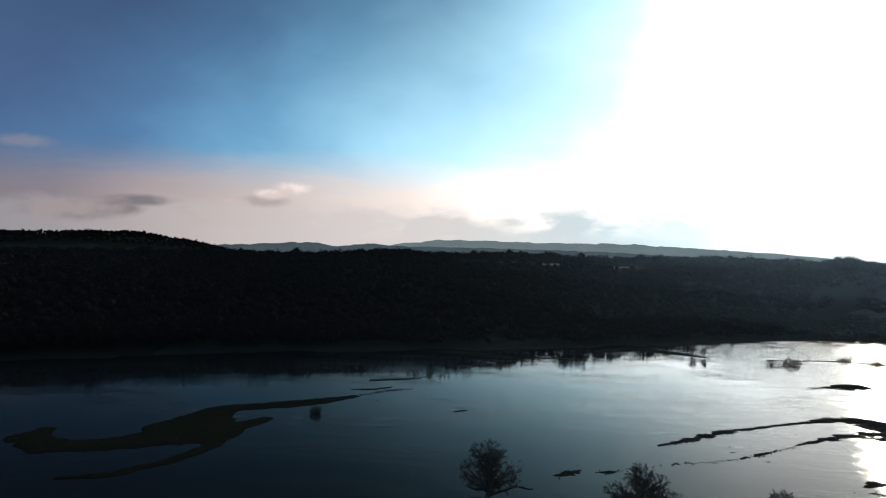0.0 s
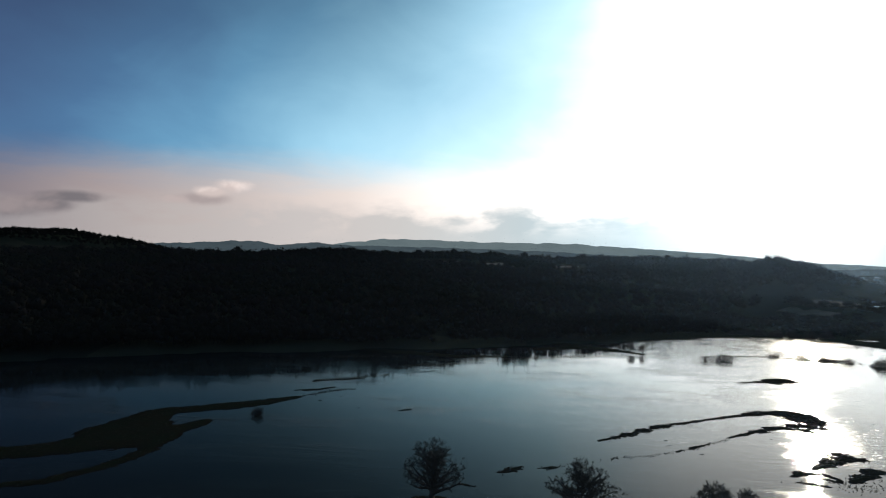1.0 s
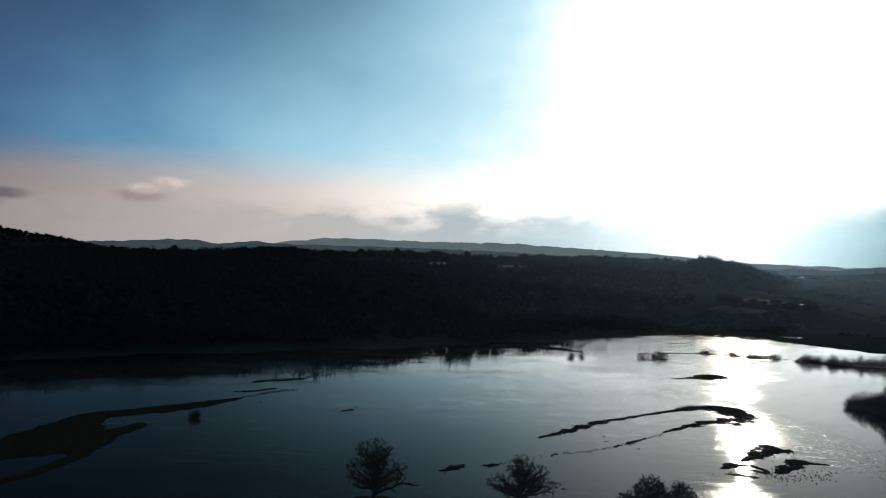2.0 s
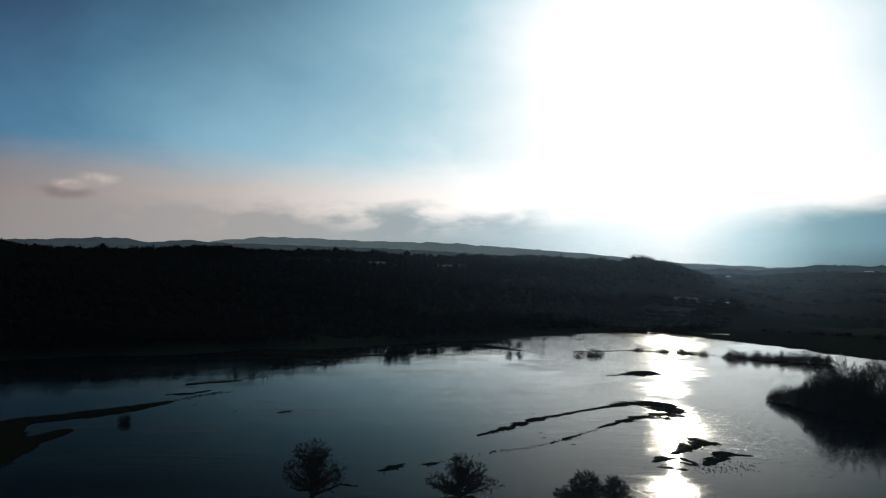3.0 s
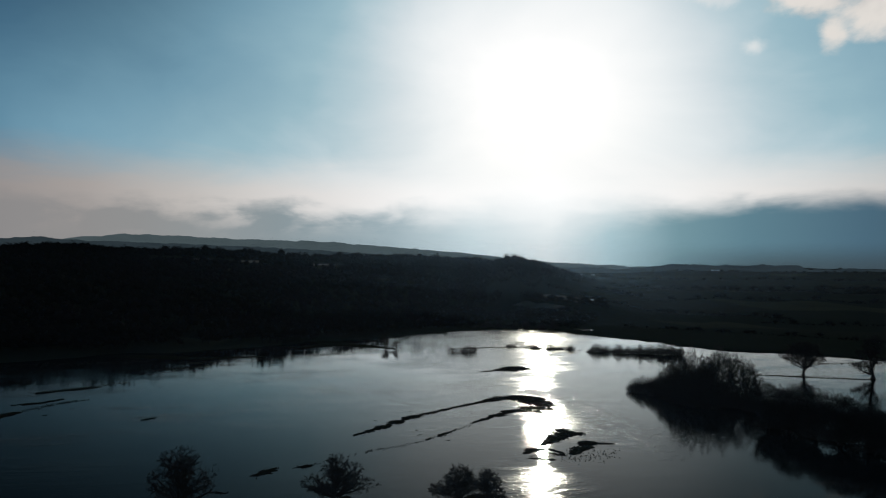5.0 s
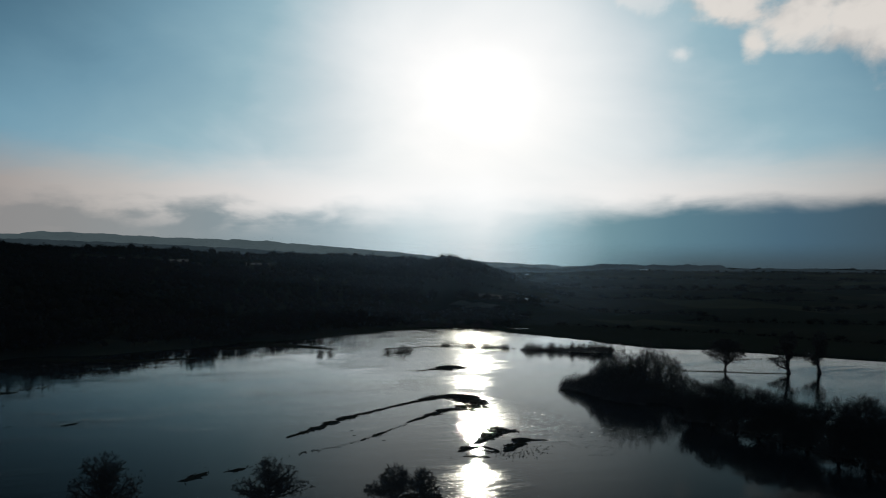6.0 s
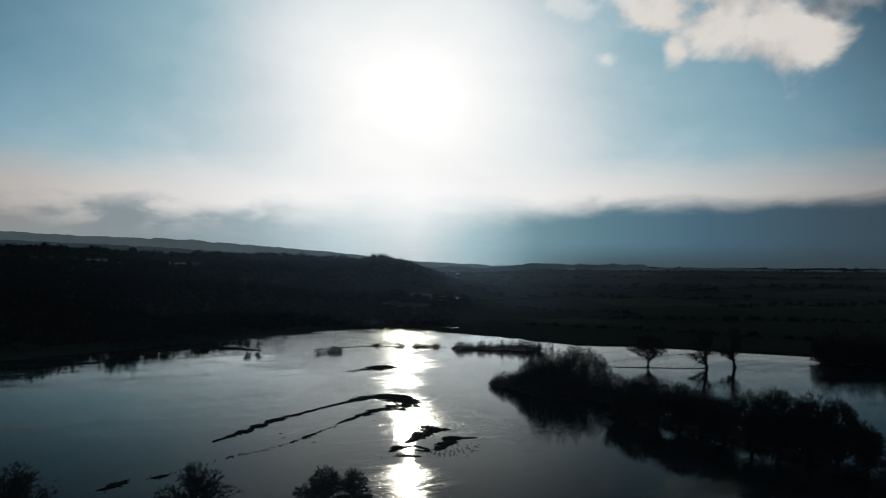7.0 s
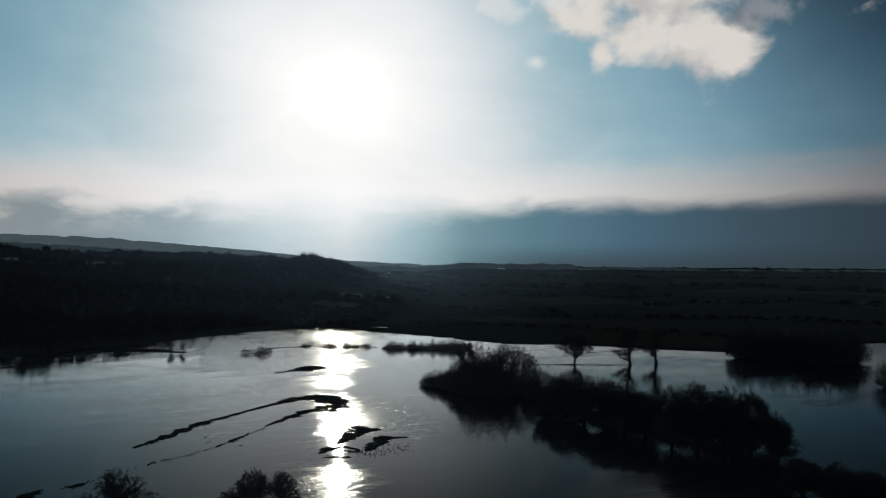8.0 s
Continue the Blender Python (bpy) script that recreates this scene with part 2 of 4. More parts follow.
def water_material():
    m, g = material("still_flood_water")
    place = g.add("ShaderNodeNewGeometry").outputs["Position"]
    flat = g.vec("MULTIPLY", place, (1.0, 1.0, 0.0))
    spot = g.add("ShaderNodeSeparateXYZ", Vector=place)
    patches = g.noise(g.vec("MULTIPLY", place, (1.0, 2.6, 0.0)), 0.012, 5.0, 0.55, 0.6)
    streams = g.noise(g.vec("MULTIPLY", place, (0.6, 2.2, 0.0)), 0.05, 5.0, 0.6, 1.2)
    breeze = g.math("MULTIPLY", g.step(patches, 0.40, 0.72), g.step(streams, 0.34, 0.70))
    gusts = g.noise(g.vec("MULTIPLY", place, (0.7, 1.6, 0.0)), 0.03, 4.0, 0.6, 0.8)
    ripple = g.noise(flat, 2.2, 3.0, 0.7, 0.4)
    swell = g.noise(flat, 0.22, 2.0, 0.5)
    chop = g.noise(g.vec("MULTIPLY", place, (1.0, 1.4, 0.0)), 0.8, 3.0, 0.55, 0.3)
    catspaw = g.noise(flat, 1.1, 2.0, 0.55, 0.6)

    def patch(x, y, wide, deep, torn):
        """A stretch of ruffled water with a torn edge."""
        u = g.math("DIVIDE", g.math("SUBTRACT", spot.outputs[0], x), wide)
        v = g.math("DIVIDE", g.math("SUBTRACT", spot.outputs[1], y), deep)
        far = g.math("SQRT", g.math("ADD", g.math("MULTIPLY", u, u), g.math("MULTIPLY", v, v)))
        return g.step(g.math("ADD", far, g.math("MULTIPLY", g.math("SUBTRACT", streams, 0.5), torn)), 1.15, 0.6)

    # the river's current keeps the middle of the flood ruffled; the drowned meadows lie calm
    current = g.math("MAXIMUM", patch(80.0, 268.0, 22.0, 26.0, 3.0), g.math("MAXIMUM", patch(46.5, 138.0, 13.0, 18.0, 1.8), g.math("MAXIMUM", patch(94.0, 326.0, 46.0, 46.0, 2.4), patch(118.0, 440.0, 75.0, 105.0, 1.6))))
    current = g.math("MAXIMUM", current, patch(76.0, 214.0, 12.0, 48.0, 2.0))
    torn = g.noise(g.vec("MULTIPLY", place, (0.5, 2.0, 0.0)), 0.11, 4.0, 0.6, 0.8)
    current = g.math("MULTIPLY", current, g.step(torn, 0.36, 0.60, 0.32, 1.0))
    riffle = g.math("MAXIMUM", patch(88.0, 196.0, 12.0, 42.0, 2.2), patch(102.0, 172.0, 13.0, 8.0, 2.4))
    waves = g.math("ADD", g.math("MULTIPLY", ripple, g.math("ADD", 0.010, g.math("MULTIPLY", breeze, 0.34))), g.math("MULTIPLY", swell, 0.03))
    waves = g.math("ADD", waves, g.math("MULTIPLY", chop, g.math("ADD", 0.04, g.math("MULTIPLY", current, 0.45))))
    waves = g.math("ADD", waves, g.math("MULTIPLY", g.step(catspaw, 0.56, 0.76), g.math("MULTIPLY", riffle, 0.8)))
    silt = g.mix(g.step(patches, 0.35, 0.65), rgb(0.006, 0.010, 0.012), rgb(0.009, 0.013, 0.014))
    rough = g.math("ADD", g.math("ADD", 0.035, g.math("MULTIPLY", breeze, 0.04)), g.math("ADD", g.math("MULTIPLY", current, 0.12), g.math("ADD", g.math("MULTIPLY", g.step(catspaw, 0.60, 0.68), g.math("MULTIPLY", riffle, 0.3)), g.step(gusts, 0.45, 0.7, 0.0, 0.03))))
    relief = g.add("ShaderNodeBump", Strength=0.5, Distance=0.3, Height=waves).outputs[0]
    body = g.add("ShaderNodeBsdfDiffuse", Color=silt)
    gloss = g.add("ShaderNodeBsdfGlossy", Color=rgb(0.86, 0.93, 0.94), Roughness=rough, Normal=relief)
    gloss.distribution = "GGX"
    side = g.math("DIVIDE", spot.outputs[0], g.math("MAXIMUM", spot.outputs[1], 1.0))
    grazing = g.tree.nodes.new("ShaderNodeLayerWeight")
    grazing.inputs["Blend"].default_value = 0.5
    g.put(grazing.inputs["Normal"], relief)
    # Mirrored light painted by bearing: strongest near the sun, dimmed to both sides.
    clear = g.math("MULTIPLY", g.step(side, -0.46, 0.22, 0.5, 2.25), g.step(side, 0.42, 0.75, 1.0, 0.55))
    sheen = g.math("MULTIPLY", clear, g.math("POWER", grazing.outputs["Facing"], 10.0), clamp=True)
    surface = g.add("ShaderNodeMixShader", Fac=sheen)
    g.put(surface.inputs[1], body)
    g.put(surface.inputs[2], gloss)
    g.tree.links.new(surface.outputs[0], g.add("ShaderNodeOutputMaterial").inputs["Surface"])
    return m


def bark_material():
    m, g = material("wet_winter_bark")
    place = g.add("ShaderNodeTexCoord").outputs["Object"]
    rnd = g.add("ShaderNodeObjectInfo").outputs["Random"]
    ridges = g.noise(g.vec("MULTIPLY", place, (1, 1, 0.25)), 5.0, 5.0, 0.65)
    lichen = g.noise(place, 0.7, 4.0)
    colour = g.mix(g.step(ridges, 0.3, 0.7), rgb(0.030, 0.027, 0.025), rgb(0.066, 0.060, 0.054))
    colour = g.mix(g.step(lichen, 0.55, 0.75, 0.0, 0.5), colour, rgb(0.060, 0.066, 0.044))
    colour = g.mix(g.math("MULTIPLY", rnd, 0.35), colour, rgb(0.046, 0.038, 0.032))
    finish(g, ridges, 0.6, 0.05, **{"Base Color": colour, "Roughness": 0.9, "Specular IOR Level": 0.15})
    return m


def wood_material():
    m, g = material("bare_woodland_twigs")
    place = g.add("ShaderNodeNewGeometry").outputs["Position"]
    rnd = g.noise(place, 0.11, 2.0)
    stands = g.noise(place, 0.012, 3.0)
    colour = g.ramp(rnd, [(0.0, (0.016, 0.016, 0.016)), (0.5, (0.022, 0.021, 0.020)), (1.0, (0.019, 0.021, 0.017))])
    colour = g.mix(g.step(stands, 0.4, 0.65, 0.0, 0.7), colour, rgb(0.018, 0.022, 0.016))
    finish(g, None, **{"Base Color": colour, "Roughness": 1.0, "Specular IOR Level": 0.0})
    return m


def plain_material(name, colour, rough, spots=0.0, metallic=0.0):
    m, g = material(name)
    place = g.add("ShaderNodeTexCoord").outputs["Object"]
    grain = g.noise(place, 1.5, 5.0, 0.65)
    tint = g.mix(g.step(grain, 0.35, 0.75, 0.0, spots), rgb(*colour), rgb(*[c * 0.55 for c in colour]))
    finish(g, grain, 0.2, 0.05, **{"Base Color": tint, "Roughness": rough, "Metallic": metallic})
    return m


def glowing_haze_material(name, low, high):
    """Far ridges as a backdrop: winter haze painted into a faint glow of their own."""
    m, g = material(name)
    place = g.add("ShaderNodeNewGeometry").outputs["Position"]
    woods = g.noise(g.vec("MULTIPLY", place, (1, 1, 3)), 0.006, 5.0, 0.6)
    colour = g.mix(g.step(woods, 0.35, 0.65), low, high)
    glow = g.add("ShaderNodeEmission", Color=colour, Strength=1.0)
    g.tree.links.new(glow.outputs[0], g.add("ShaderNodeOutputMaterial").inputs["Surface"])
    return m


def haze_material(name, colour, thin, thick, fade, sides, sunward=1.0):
    """A see-through sheet imitating haze, made denser round the sun's bearing by sunward. fade: the slopes at which it
    ends and is full; sides: bearings (as x / y) between which it comes in, and how much stays outside.
    """
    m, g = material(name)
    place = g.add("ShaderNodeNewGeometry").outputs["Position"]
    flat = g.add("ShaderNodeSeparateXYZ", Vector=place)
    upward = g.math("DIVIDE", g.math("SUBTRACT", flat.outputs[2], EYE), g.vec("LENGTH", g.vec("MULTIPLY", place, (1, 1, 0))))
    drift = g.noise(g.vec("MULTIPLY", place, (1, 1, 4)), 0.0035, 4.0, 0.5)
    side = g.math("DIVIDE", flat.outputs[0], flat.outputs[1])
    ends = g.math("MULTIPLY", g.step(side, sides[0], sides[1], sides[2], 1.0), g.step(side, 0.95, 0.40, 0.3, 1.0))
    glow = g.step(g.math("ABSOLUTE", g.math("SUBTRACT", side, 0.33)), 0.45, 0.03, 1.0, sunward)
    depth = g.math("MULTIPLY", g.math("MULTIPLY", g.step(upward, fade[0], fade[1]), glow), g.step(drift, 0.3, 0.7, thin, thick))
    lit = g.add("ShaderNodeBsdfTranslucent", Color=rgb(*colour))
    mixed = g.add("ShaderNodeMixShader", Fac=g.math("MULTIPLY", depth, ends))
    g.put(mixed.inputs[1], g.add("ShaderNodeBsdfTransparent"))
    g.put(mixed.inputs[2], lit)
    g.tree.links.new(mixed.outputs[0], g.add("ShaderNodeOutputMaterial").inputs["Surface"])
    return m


# Sheet in front of everything, added to lift the darkest tones.
DARK_LIFT = haze_material("near_winter_air", (0.45, 0.66, 0.9), 0.014, 0.018, (0.05, 0.0), (-0.6, 0.3, 0.3))
# Haze imitated by sheets; the hillside ones about doubled towards the sun.
HILL_HAZE = haze_material("hillside_haze_sheet", (0.42, 0.64, 0.85), 0.012, 0.021, (0.045, 0.012), (-0.3, 0.25, 0.06), 2.1)
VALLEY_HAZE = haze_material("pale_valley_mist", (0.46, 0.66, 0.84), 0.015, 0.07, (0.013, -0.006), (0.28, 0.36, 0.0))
GROUND, BANK, WATER, BARK, WOOD = ground_material(), bank_material(), water_material(), bark_material(), wood_material()
REED = plain_material("dead_reed_and_grass", (0.03, 0.025, 0.015), 1.0, 0.6)
ROOF = plain_material("wet_metal_sheet_roof", (0.55, 0.56, 0.57), 0.3, 0.3, 0.7)
PASTURE = plain_material("pale_winter_grass", (0.044, 0.048, 0.029), 1.0, 0.8)
BOARDS = plain_material("weathered_boards", (0.10, 0.08, 0.06), 0.85, 0.6)


# ---- helpers ----
def mesh_of(name, verts, faces, mat, smooth=False):
    data = bpy.data.meshes.new(name)
    data.from_pydata([tuple(p) for p in verts] if not isinstance(verts, list) else verts, [], faces)
    data.materials.append(mat)
    if smooth:
        data.polygons.foreach_set("use_smooth", [True] * len(data.polygons))
    data.update()
    return data


def array_mesh(name, verts, tris, mat):
    """A triangle mesh from numpy arrays."""
    data = bpy.data.meshes.new(name)
    data.vertices.add(len(verts))
    data.vertices.foreach_set("co", np.asarray(verts, np.float32).ravel())
    data.loops.add(len(tris) * 3)
    data.loops.foreach_set("vertex_index", np.asarray(tris, np.int32).ravel())
    data.polygons.add(len(tris))
    data.polygons.foreach_set("loop_start", np.arange(0, len(tris) * 3, 3, dtype=np.int32))
    data.materials.append(mat)
    data.update(calc_edges=True)
    data.validate()
    return data


def part(name, data, parent, label=""):
    ob = new(name, data)
    ob.parent = parent
    if label:
        tagged(ob, label)
    return ob


def thing(name, place, label, category, group="", kind=""):
    ob = new(name)
    ob.matrix_basis = Matrix.Translation(place)
    return tagged(ob, label, category, group, kind)


def smooth(x, a, b):
    u = np.clip((x - a) / (b - a), 0, 1)
    return u * u * (3 - 2 * u)


def rough_field(x, y, size, seed, octaves=4):
    """Uneven relief of about -1 to 1: crossed waves of falling size."""
    rng, total, amp = np.random.RandomState(seed), 0.0, 1.0
    for o in range(octaves):
        for _ in range(5):
            a, ph, k = rng.uniform(0, 6.283), rng.uniform(0, 6.283), rng.uniform(0.7, 1.4)
            total = total + amp * 0.32 * np.sin((x * math.cos(a) + y * math.sin(a)) * 6.283 * k / size + ph)
        size, amp = size * 0.47, amp * 0.55
    return total


# ---- the lie of the land ----
SHORE = np.array([(-75, 385), (-45, 388), (-34, 385), (-16, 383), (-3, 405), (4, 440), (10, 478), (16, 528), (20, 530), (22.5, 497),
                  (26.6, 472), (30, 448), (34, 428), (42, 428), (50, 420), (56, 480), (62, 555), (80, 600)], float)
CREST = np.array([(-75, 1.3), (-45, 1.3), (-36, 1.3), (-30, 1.42), (-21, 1.27), (-16.7, 1.58), (-9, 1.42), (-3, 1.2), (6, 1.1), (13, 0.95),
                  (15.5, 0.85), (16.4, 0.98), (17.2, 1.05), (18.2, 0.9), (19.3, 0.66), (20.4, 0.42), (21.6, 0.2), (23.2, -0.05), (25.5, -0.3), (28, -0.5), (80, -0.5)], float)
HILL = np.array([(-75, 2.2), (-45, 2.43), (-40, 2.62), (-36.2, 2.6), (-33.5, 2.2), (-31.3, 1.8), (-29, 1.2), (-27, 0.4), (-22, 0.0)], float)


def rise(table, bearing):
    return np.interp(bearing, table[:, 0], table[:, 1])


def land(bearing, d):
    """The ground's height at a bearing (degrees from +y, clockwise) and a distance."""
    x, y = d * np.sin(np.radians(bearing)), d * np.cos(np.radians(bearing))
    s = rise(SHORE, bearing) + 5.0 * rough_field(x, y, 70.0, 3, 3)
    e = rise(CREST, bearing)
    low = EYE + 820 * np.tan(np.radians(e - 0.85)) - 5
    top = EYE + 1150 * np.tan(np.radians(e)) - 10
    foot = s + 150 * smooth(bearing, -12, 3) - 60 * smooth(bearing, 12, 18)
    u = np.clip((d - foot) / (820 - foot), 0, 1)
    slope = 0.9 + (low - 0.9) * u ** 0.8
    slope = np.where(d > 820, low + (top - low) * smooth(d, 820, 1150), slope)
    behind = np.where(d > 1150, top - 28 * smooth(d, 1150, 1700), slope)
    high = EYE + 2000 * np.tan(np.radians(rise(HILL, bearing))) - 8
    behind = np.where(d > 1350, np.maximum(behind, behind + (high - behind) * smooth(d, 1350, 2000) * (1 - smooth(d, 2000, 3000))), behind)
    flat = 0.9 + 9 * smooth(d, s, 1300) + 32 * smooth(d, 1300, 2600) + 20 * smooth(d, 2400, 4200)
    right = smooth(bearing, 20.0, 30.0)
    h = behind * (1 - right) + flat * right
    h = h + smooth(d, 500, 800) * 2.2 * rough_field(x, y, 260.0, 7, 3)
    h = -2.0 + (h + 2.0) * smooth(d, s - 5, s + 3)
    near = 132 + 5 * rough_field(x, y, 40.0, 11, 3)
    bank = 1.2 + 0.5 * rough_field(x, y, 30.0, 13, 2)
    h = np.where(d < 300, -2.0 + (bank + 2.0) * (1 - smooth(d, near - 7, near)), h)
    behind_eye = smooth(np.abs(bearing), 85, 110)
    return h * (1 - behind_eye) + (1.5 + 8 * smooth(d, 60, 900)) * behind_eye


def ground():
    bearings = np.concatenate([np.arange(-180, -64, 4.0), np.arange(-64, 82, 0.45), np.arange(82, 180, 4.0)])
    rings = np.concatenate([[4.0], np.geomspace(20, 110, 10), np.arange(116, 150, 3.0), np.arange(160, 370, 15.0), np.arange(372, 640, 5.0), np.geomspace(645, 4950, 75)])
    b, d = np.meshgrid(bearings, rings)
    z = land(b, d)
    verts = np.stack([d * np.sin(np.radians(b)), d * np.cos(np.radians(b)), z], -1).reshape(-1, 3)
    nb, nr = len(bearings), len(rings)
    r, c = np.meshgrid(np.arange(nr - 1), np.arange(nb), indexing="ij")
    a0, a1 = (r * nb + c).ravel(), (r * nb + (c + 1) % nb).ravel()
    tris = np.concatenate([np.stack([a0, a1, a1 + nb], 1), np.stack([a0, a1 + nb, a0 + nb], 1)])
    verts = np.concatenate([verts, [(0.0, 0.0, float(z[0].mean()))]])
    hub = np.array([(len(verts) - 1, (k + 1) % nb, k) for k in range(nb)])
    tris = np.concatenate([tris, hub])
    data = array_mesh("ground", verts, tris, GROUND)
    data.polygons.foreach_set("use_smooth", [True] * len(data.polygons))
    return tagged(new("ground", data), "dark winter pasture and wooded slopes round the flood", "ground", kind="structure")


def height_at(x, y):
    return float(land(np.array([math.degrees(math.atan2(x, y))]), np.array([math.hypot(x, y)]))[0])


ground()
n = 96
ring = [(700 * math.sin(k * 2 * math.pi / n), 700 * math.cos(k * 2 * math.pi / n), 0.0) for k in range(n)]
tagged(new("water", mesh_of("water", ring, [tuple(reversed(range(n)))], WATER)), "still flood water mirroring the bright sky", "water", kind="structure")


# far ridges, haze painted into their glow
def ridge(name, far, table, colours, seed, label, trees=1.8):
    table = np.array(table, float)
    bearings = np.arange(table[0, 0], table[-1, 0], 0.06)
    e = rise(table, bearings)
    top = EYE + far * np.tan(np.radians(e)) + 0.0007 * far * rough_field(bearings, 0 * bearings, 2.2, seed, 3) + trees * np.abs(rough_field(bearings, 0 * bearings, 0.9, seed + 30, 2))
    verts = []
    for back, k in ((-260, 0.0), (-120, 0.7), (0, 1.0), (160, 0.4)):
        for b, t in zip(np.radians(bearings), top):
            verts.append(((far + back) * math.sin(b), (far + back) * math.cos(b), 5 + (t - 5) * k))
    m = len(bearings)
    faces = [(r * m + c, r * m + c + 1, (r + 1) * m + c + 1, (r + 1) * m + c) for r in range(3) for c in range(m - 1)]
    mat = glowing_haze_material(name + "_air", *colours)
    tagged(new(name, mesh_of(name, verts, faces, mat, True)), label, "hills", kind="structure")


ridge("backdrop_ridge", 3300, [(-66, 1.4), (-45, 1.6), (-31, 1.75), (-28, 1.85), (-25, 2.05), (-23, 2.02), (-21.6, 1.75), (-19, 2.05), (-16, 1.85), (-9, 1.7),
                               (-2, 1.55), (5, 1.2), (12, 0.7), (18, 0.2)], (rgb(0.030, 0.045, 0.055), rgb(0.038, 0.055, 0.066)), 5, "blue-grey wooded ridge, its haze painted as glow")
ridge("backdrop_far_ridge", 4500, [(-22, 1.2), (-17, 1.95), (-13, 2.38), (-9, 2.32), (-5, 2.18), (1.6, 2.12), (7, 1.75), (13, 1.3), (20, 0.6), (26, 0.35), (32, 0.1), (36, -0.5)], (rgb(0.08, 0.11, 0.122), rgb(0.09, 0.122, 0.135)), 8, "pale far hills on the skyline, haze painted as glow")


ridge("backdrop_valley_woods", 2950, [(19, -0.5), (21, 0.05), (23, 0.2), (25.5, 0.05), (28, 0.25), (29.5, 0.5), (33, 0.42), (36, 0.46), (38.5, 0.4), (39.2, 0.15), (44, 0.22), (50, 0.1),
                                      (58, 0.12), (66, 0.05), (84, 0.1)], (rgb(0.018, 0.028, 0.036), rgb(0.026, 0.038, 0.047)), 12, "dark tree belts closing the valley, haze painted as glow", 4.0)


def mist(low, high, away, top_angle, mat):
    """A curved see-through sheet set across the valley to imitate haze."""
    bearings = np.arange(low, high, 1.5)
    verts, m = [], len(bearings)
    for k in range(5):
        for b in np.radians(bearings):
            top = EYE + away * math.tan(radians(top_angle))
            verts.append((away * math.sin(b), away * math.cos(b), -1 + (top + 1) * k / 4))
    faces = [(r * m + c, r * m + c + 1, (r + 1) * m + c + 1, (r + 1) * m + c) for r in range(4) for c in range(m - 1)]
    tagged(new("mist", mesh_of("mist", verts, faces, mat, True)), "thin see-through sheet added to imitate haze", "mist", kind="stuff")


# added sheet before the near trees, paling the dark tones behind it
mist(-60, 85, 121, 3.2, DARK_LIFT)
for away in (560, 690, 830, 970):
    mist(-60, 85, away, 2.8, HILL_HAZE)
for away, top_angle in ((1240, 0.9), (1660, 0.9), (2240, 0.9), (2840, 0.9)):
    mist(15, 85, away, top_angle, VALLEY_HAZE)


# ---- trees ----
class Wood:
    """Gathers tapered twigs as triangles."""

    def __init__(self):
        self.verts, self.tris = [], []

    def limb(self, points, radii, sides):
        base, n = len(self.verts), len(points)
        for k, (p, r) in enumerate(zip(points, radii)):
            ahead = (points[min(k + 1, n - 1)] - points[max(k - 1, 0)]).normalized()
            side = ahead.orthogonal().normalized()
            other = ahead.cross(side)
            for j in range(sides):
                a = 2 * math.pi * j / sides
                self.verts.append(tuple(p + side * (r * math.cos(a)) + other * (r * math.sin(a))))
        for k in range(n - 1):
            for j in range(sides):
                a, b = base + k * sides + j, base + k * sides + (j + 1) % sides
                self.tris += [(a, b, b + sides), (a, b + sides, a + sides)]

    def twig(self, start, end, wide, rng):
        """A thin bare twig: one sharp blade."""
        k, side = len(self.verts), (end - start).cross(Vector((rng.gauss(0, 1), rng.gauss(0, 1), rng.gauss(0, 1)))).normalized() * wide
        self.verts += [tuple(start + side), tuple(start - side), tuple(end)]
        self.tris.append((k, k + 1, k + 2))

    def data(self, name, mat):
        return array_mesh(name, np.array(self.verts), np.array(self.tris), mat)


def bend(rng, start, way, length, steps, wander, lift):
    points, p, d = [start.copy()], start.copy(), way.normalized()
    for _ in range(steps):
        d = (d + Vector((rng.gauss(0, wander), rng.gauss(0, wander), rng.gauss(0, wander) + lift))).normalized()
        p = p + d * (length / steps)
        points.append(p.copy())
    return points


def branch_out(rng, wood, points, radius, length, counts, spread, thick, twig, first=0.25):
    """Side branches along a limb, each with branches of its own."""
    n, depth = len(points) - 1, len(counts) - 1
    for k in range(counts[0]):
        u = first + (1 - first) * (k + rng.random()) / counts[0]
        i = min(int(u * n), n - 1)
        p = points[i].lerp(points[i + 1], u * n - i)
        along = (points[i + 1] - points[i]).normalized()
        side = along.orthogonal().normalized()
        side.rotate(Matrix.Rotation(rng.uniform(0, 6.283), 3, along))
        way = along * rng.uniform(0.35, 0.8) + side * spread * rng.uniform(0.7, 1.2)
        size = length * rng.uniform(0.6, 1.1) * (1.15 - 0.5 * u)
        r = max(radius * (1 - 0.6 * u) * thick, twig)
        steps = 4 if depth > 1 else 3 if depth > 0 else 2
        pts = bend(rng, p, way, size, steps, 0.22, 0.05)
        if depth > 0:
            wood.limb(pts, [max(r * (1 - 0.7 * j / steps), twig * 0.5) for j in range(steps + 1)], 5 if r > 0.12 else 3)
        else:
            wood.twig(pts[0], pts[1] * 0.4 + pts[2] * 0.6, r * 1.3, rng)
        if depth > 0:
            branch_out(rng, wood, pts, r, size * 0.56, counts[1:], spread, 0.62, twig, 0.2)


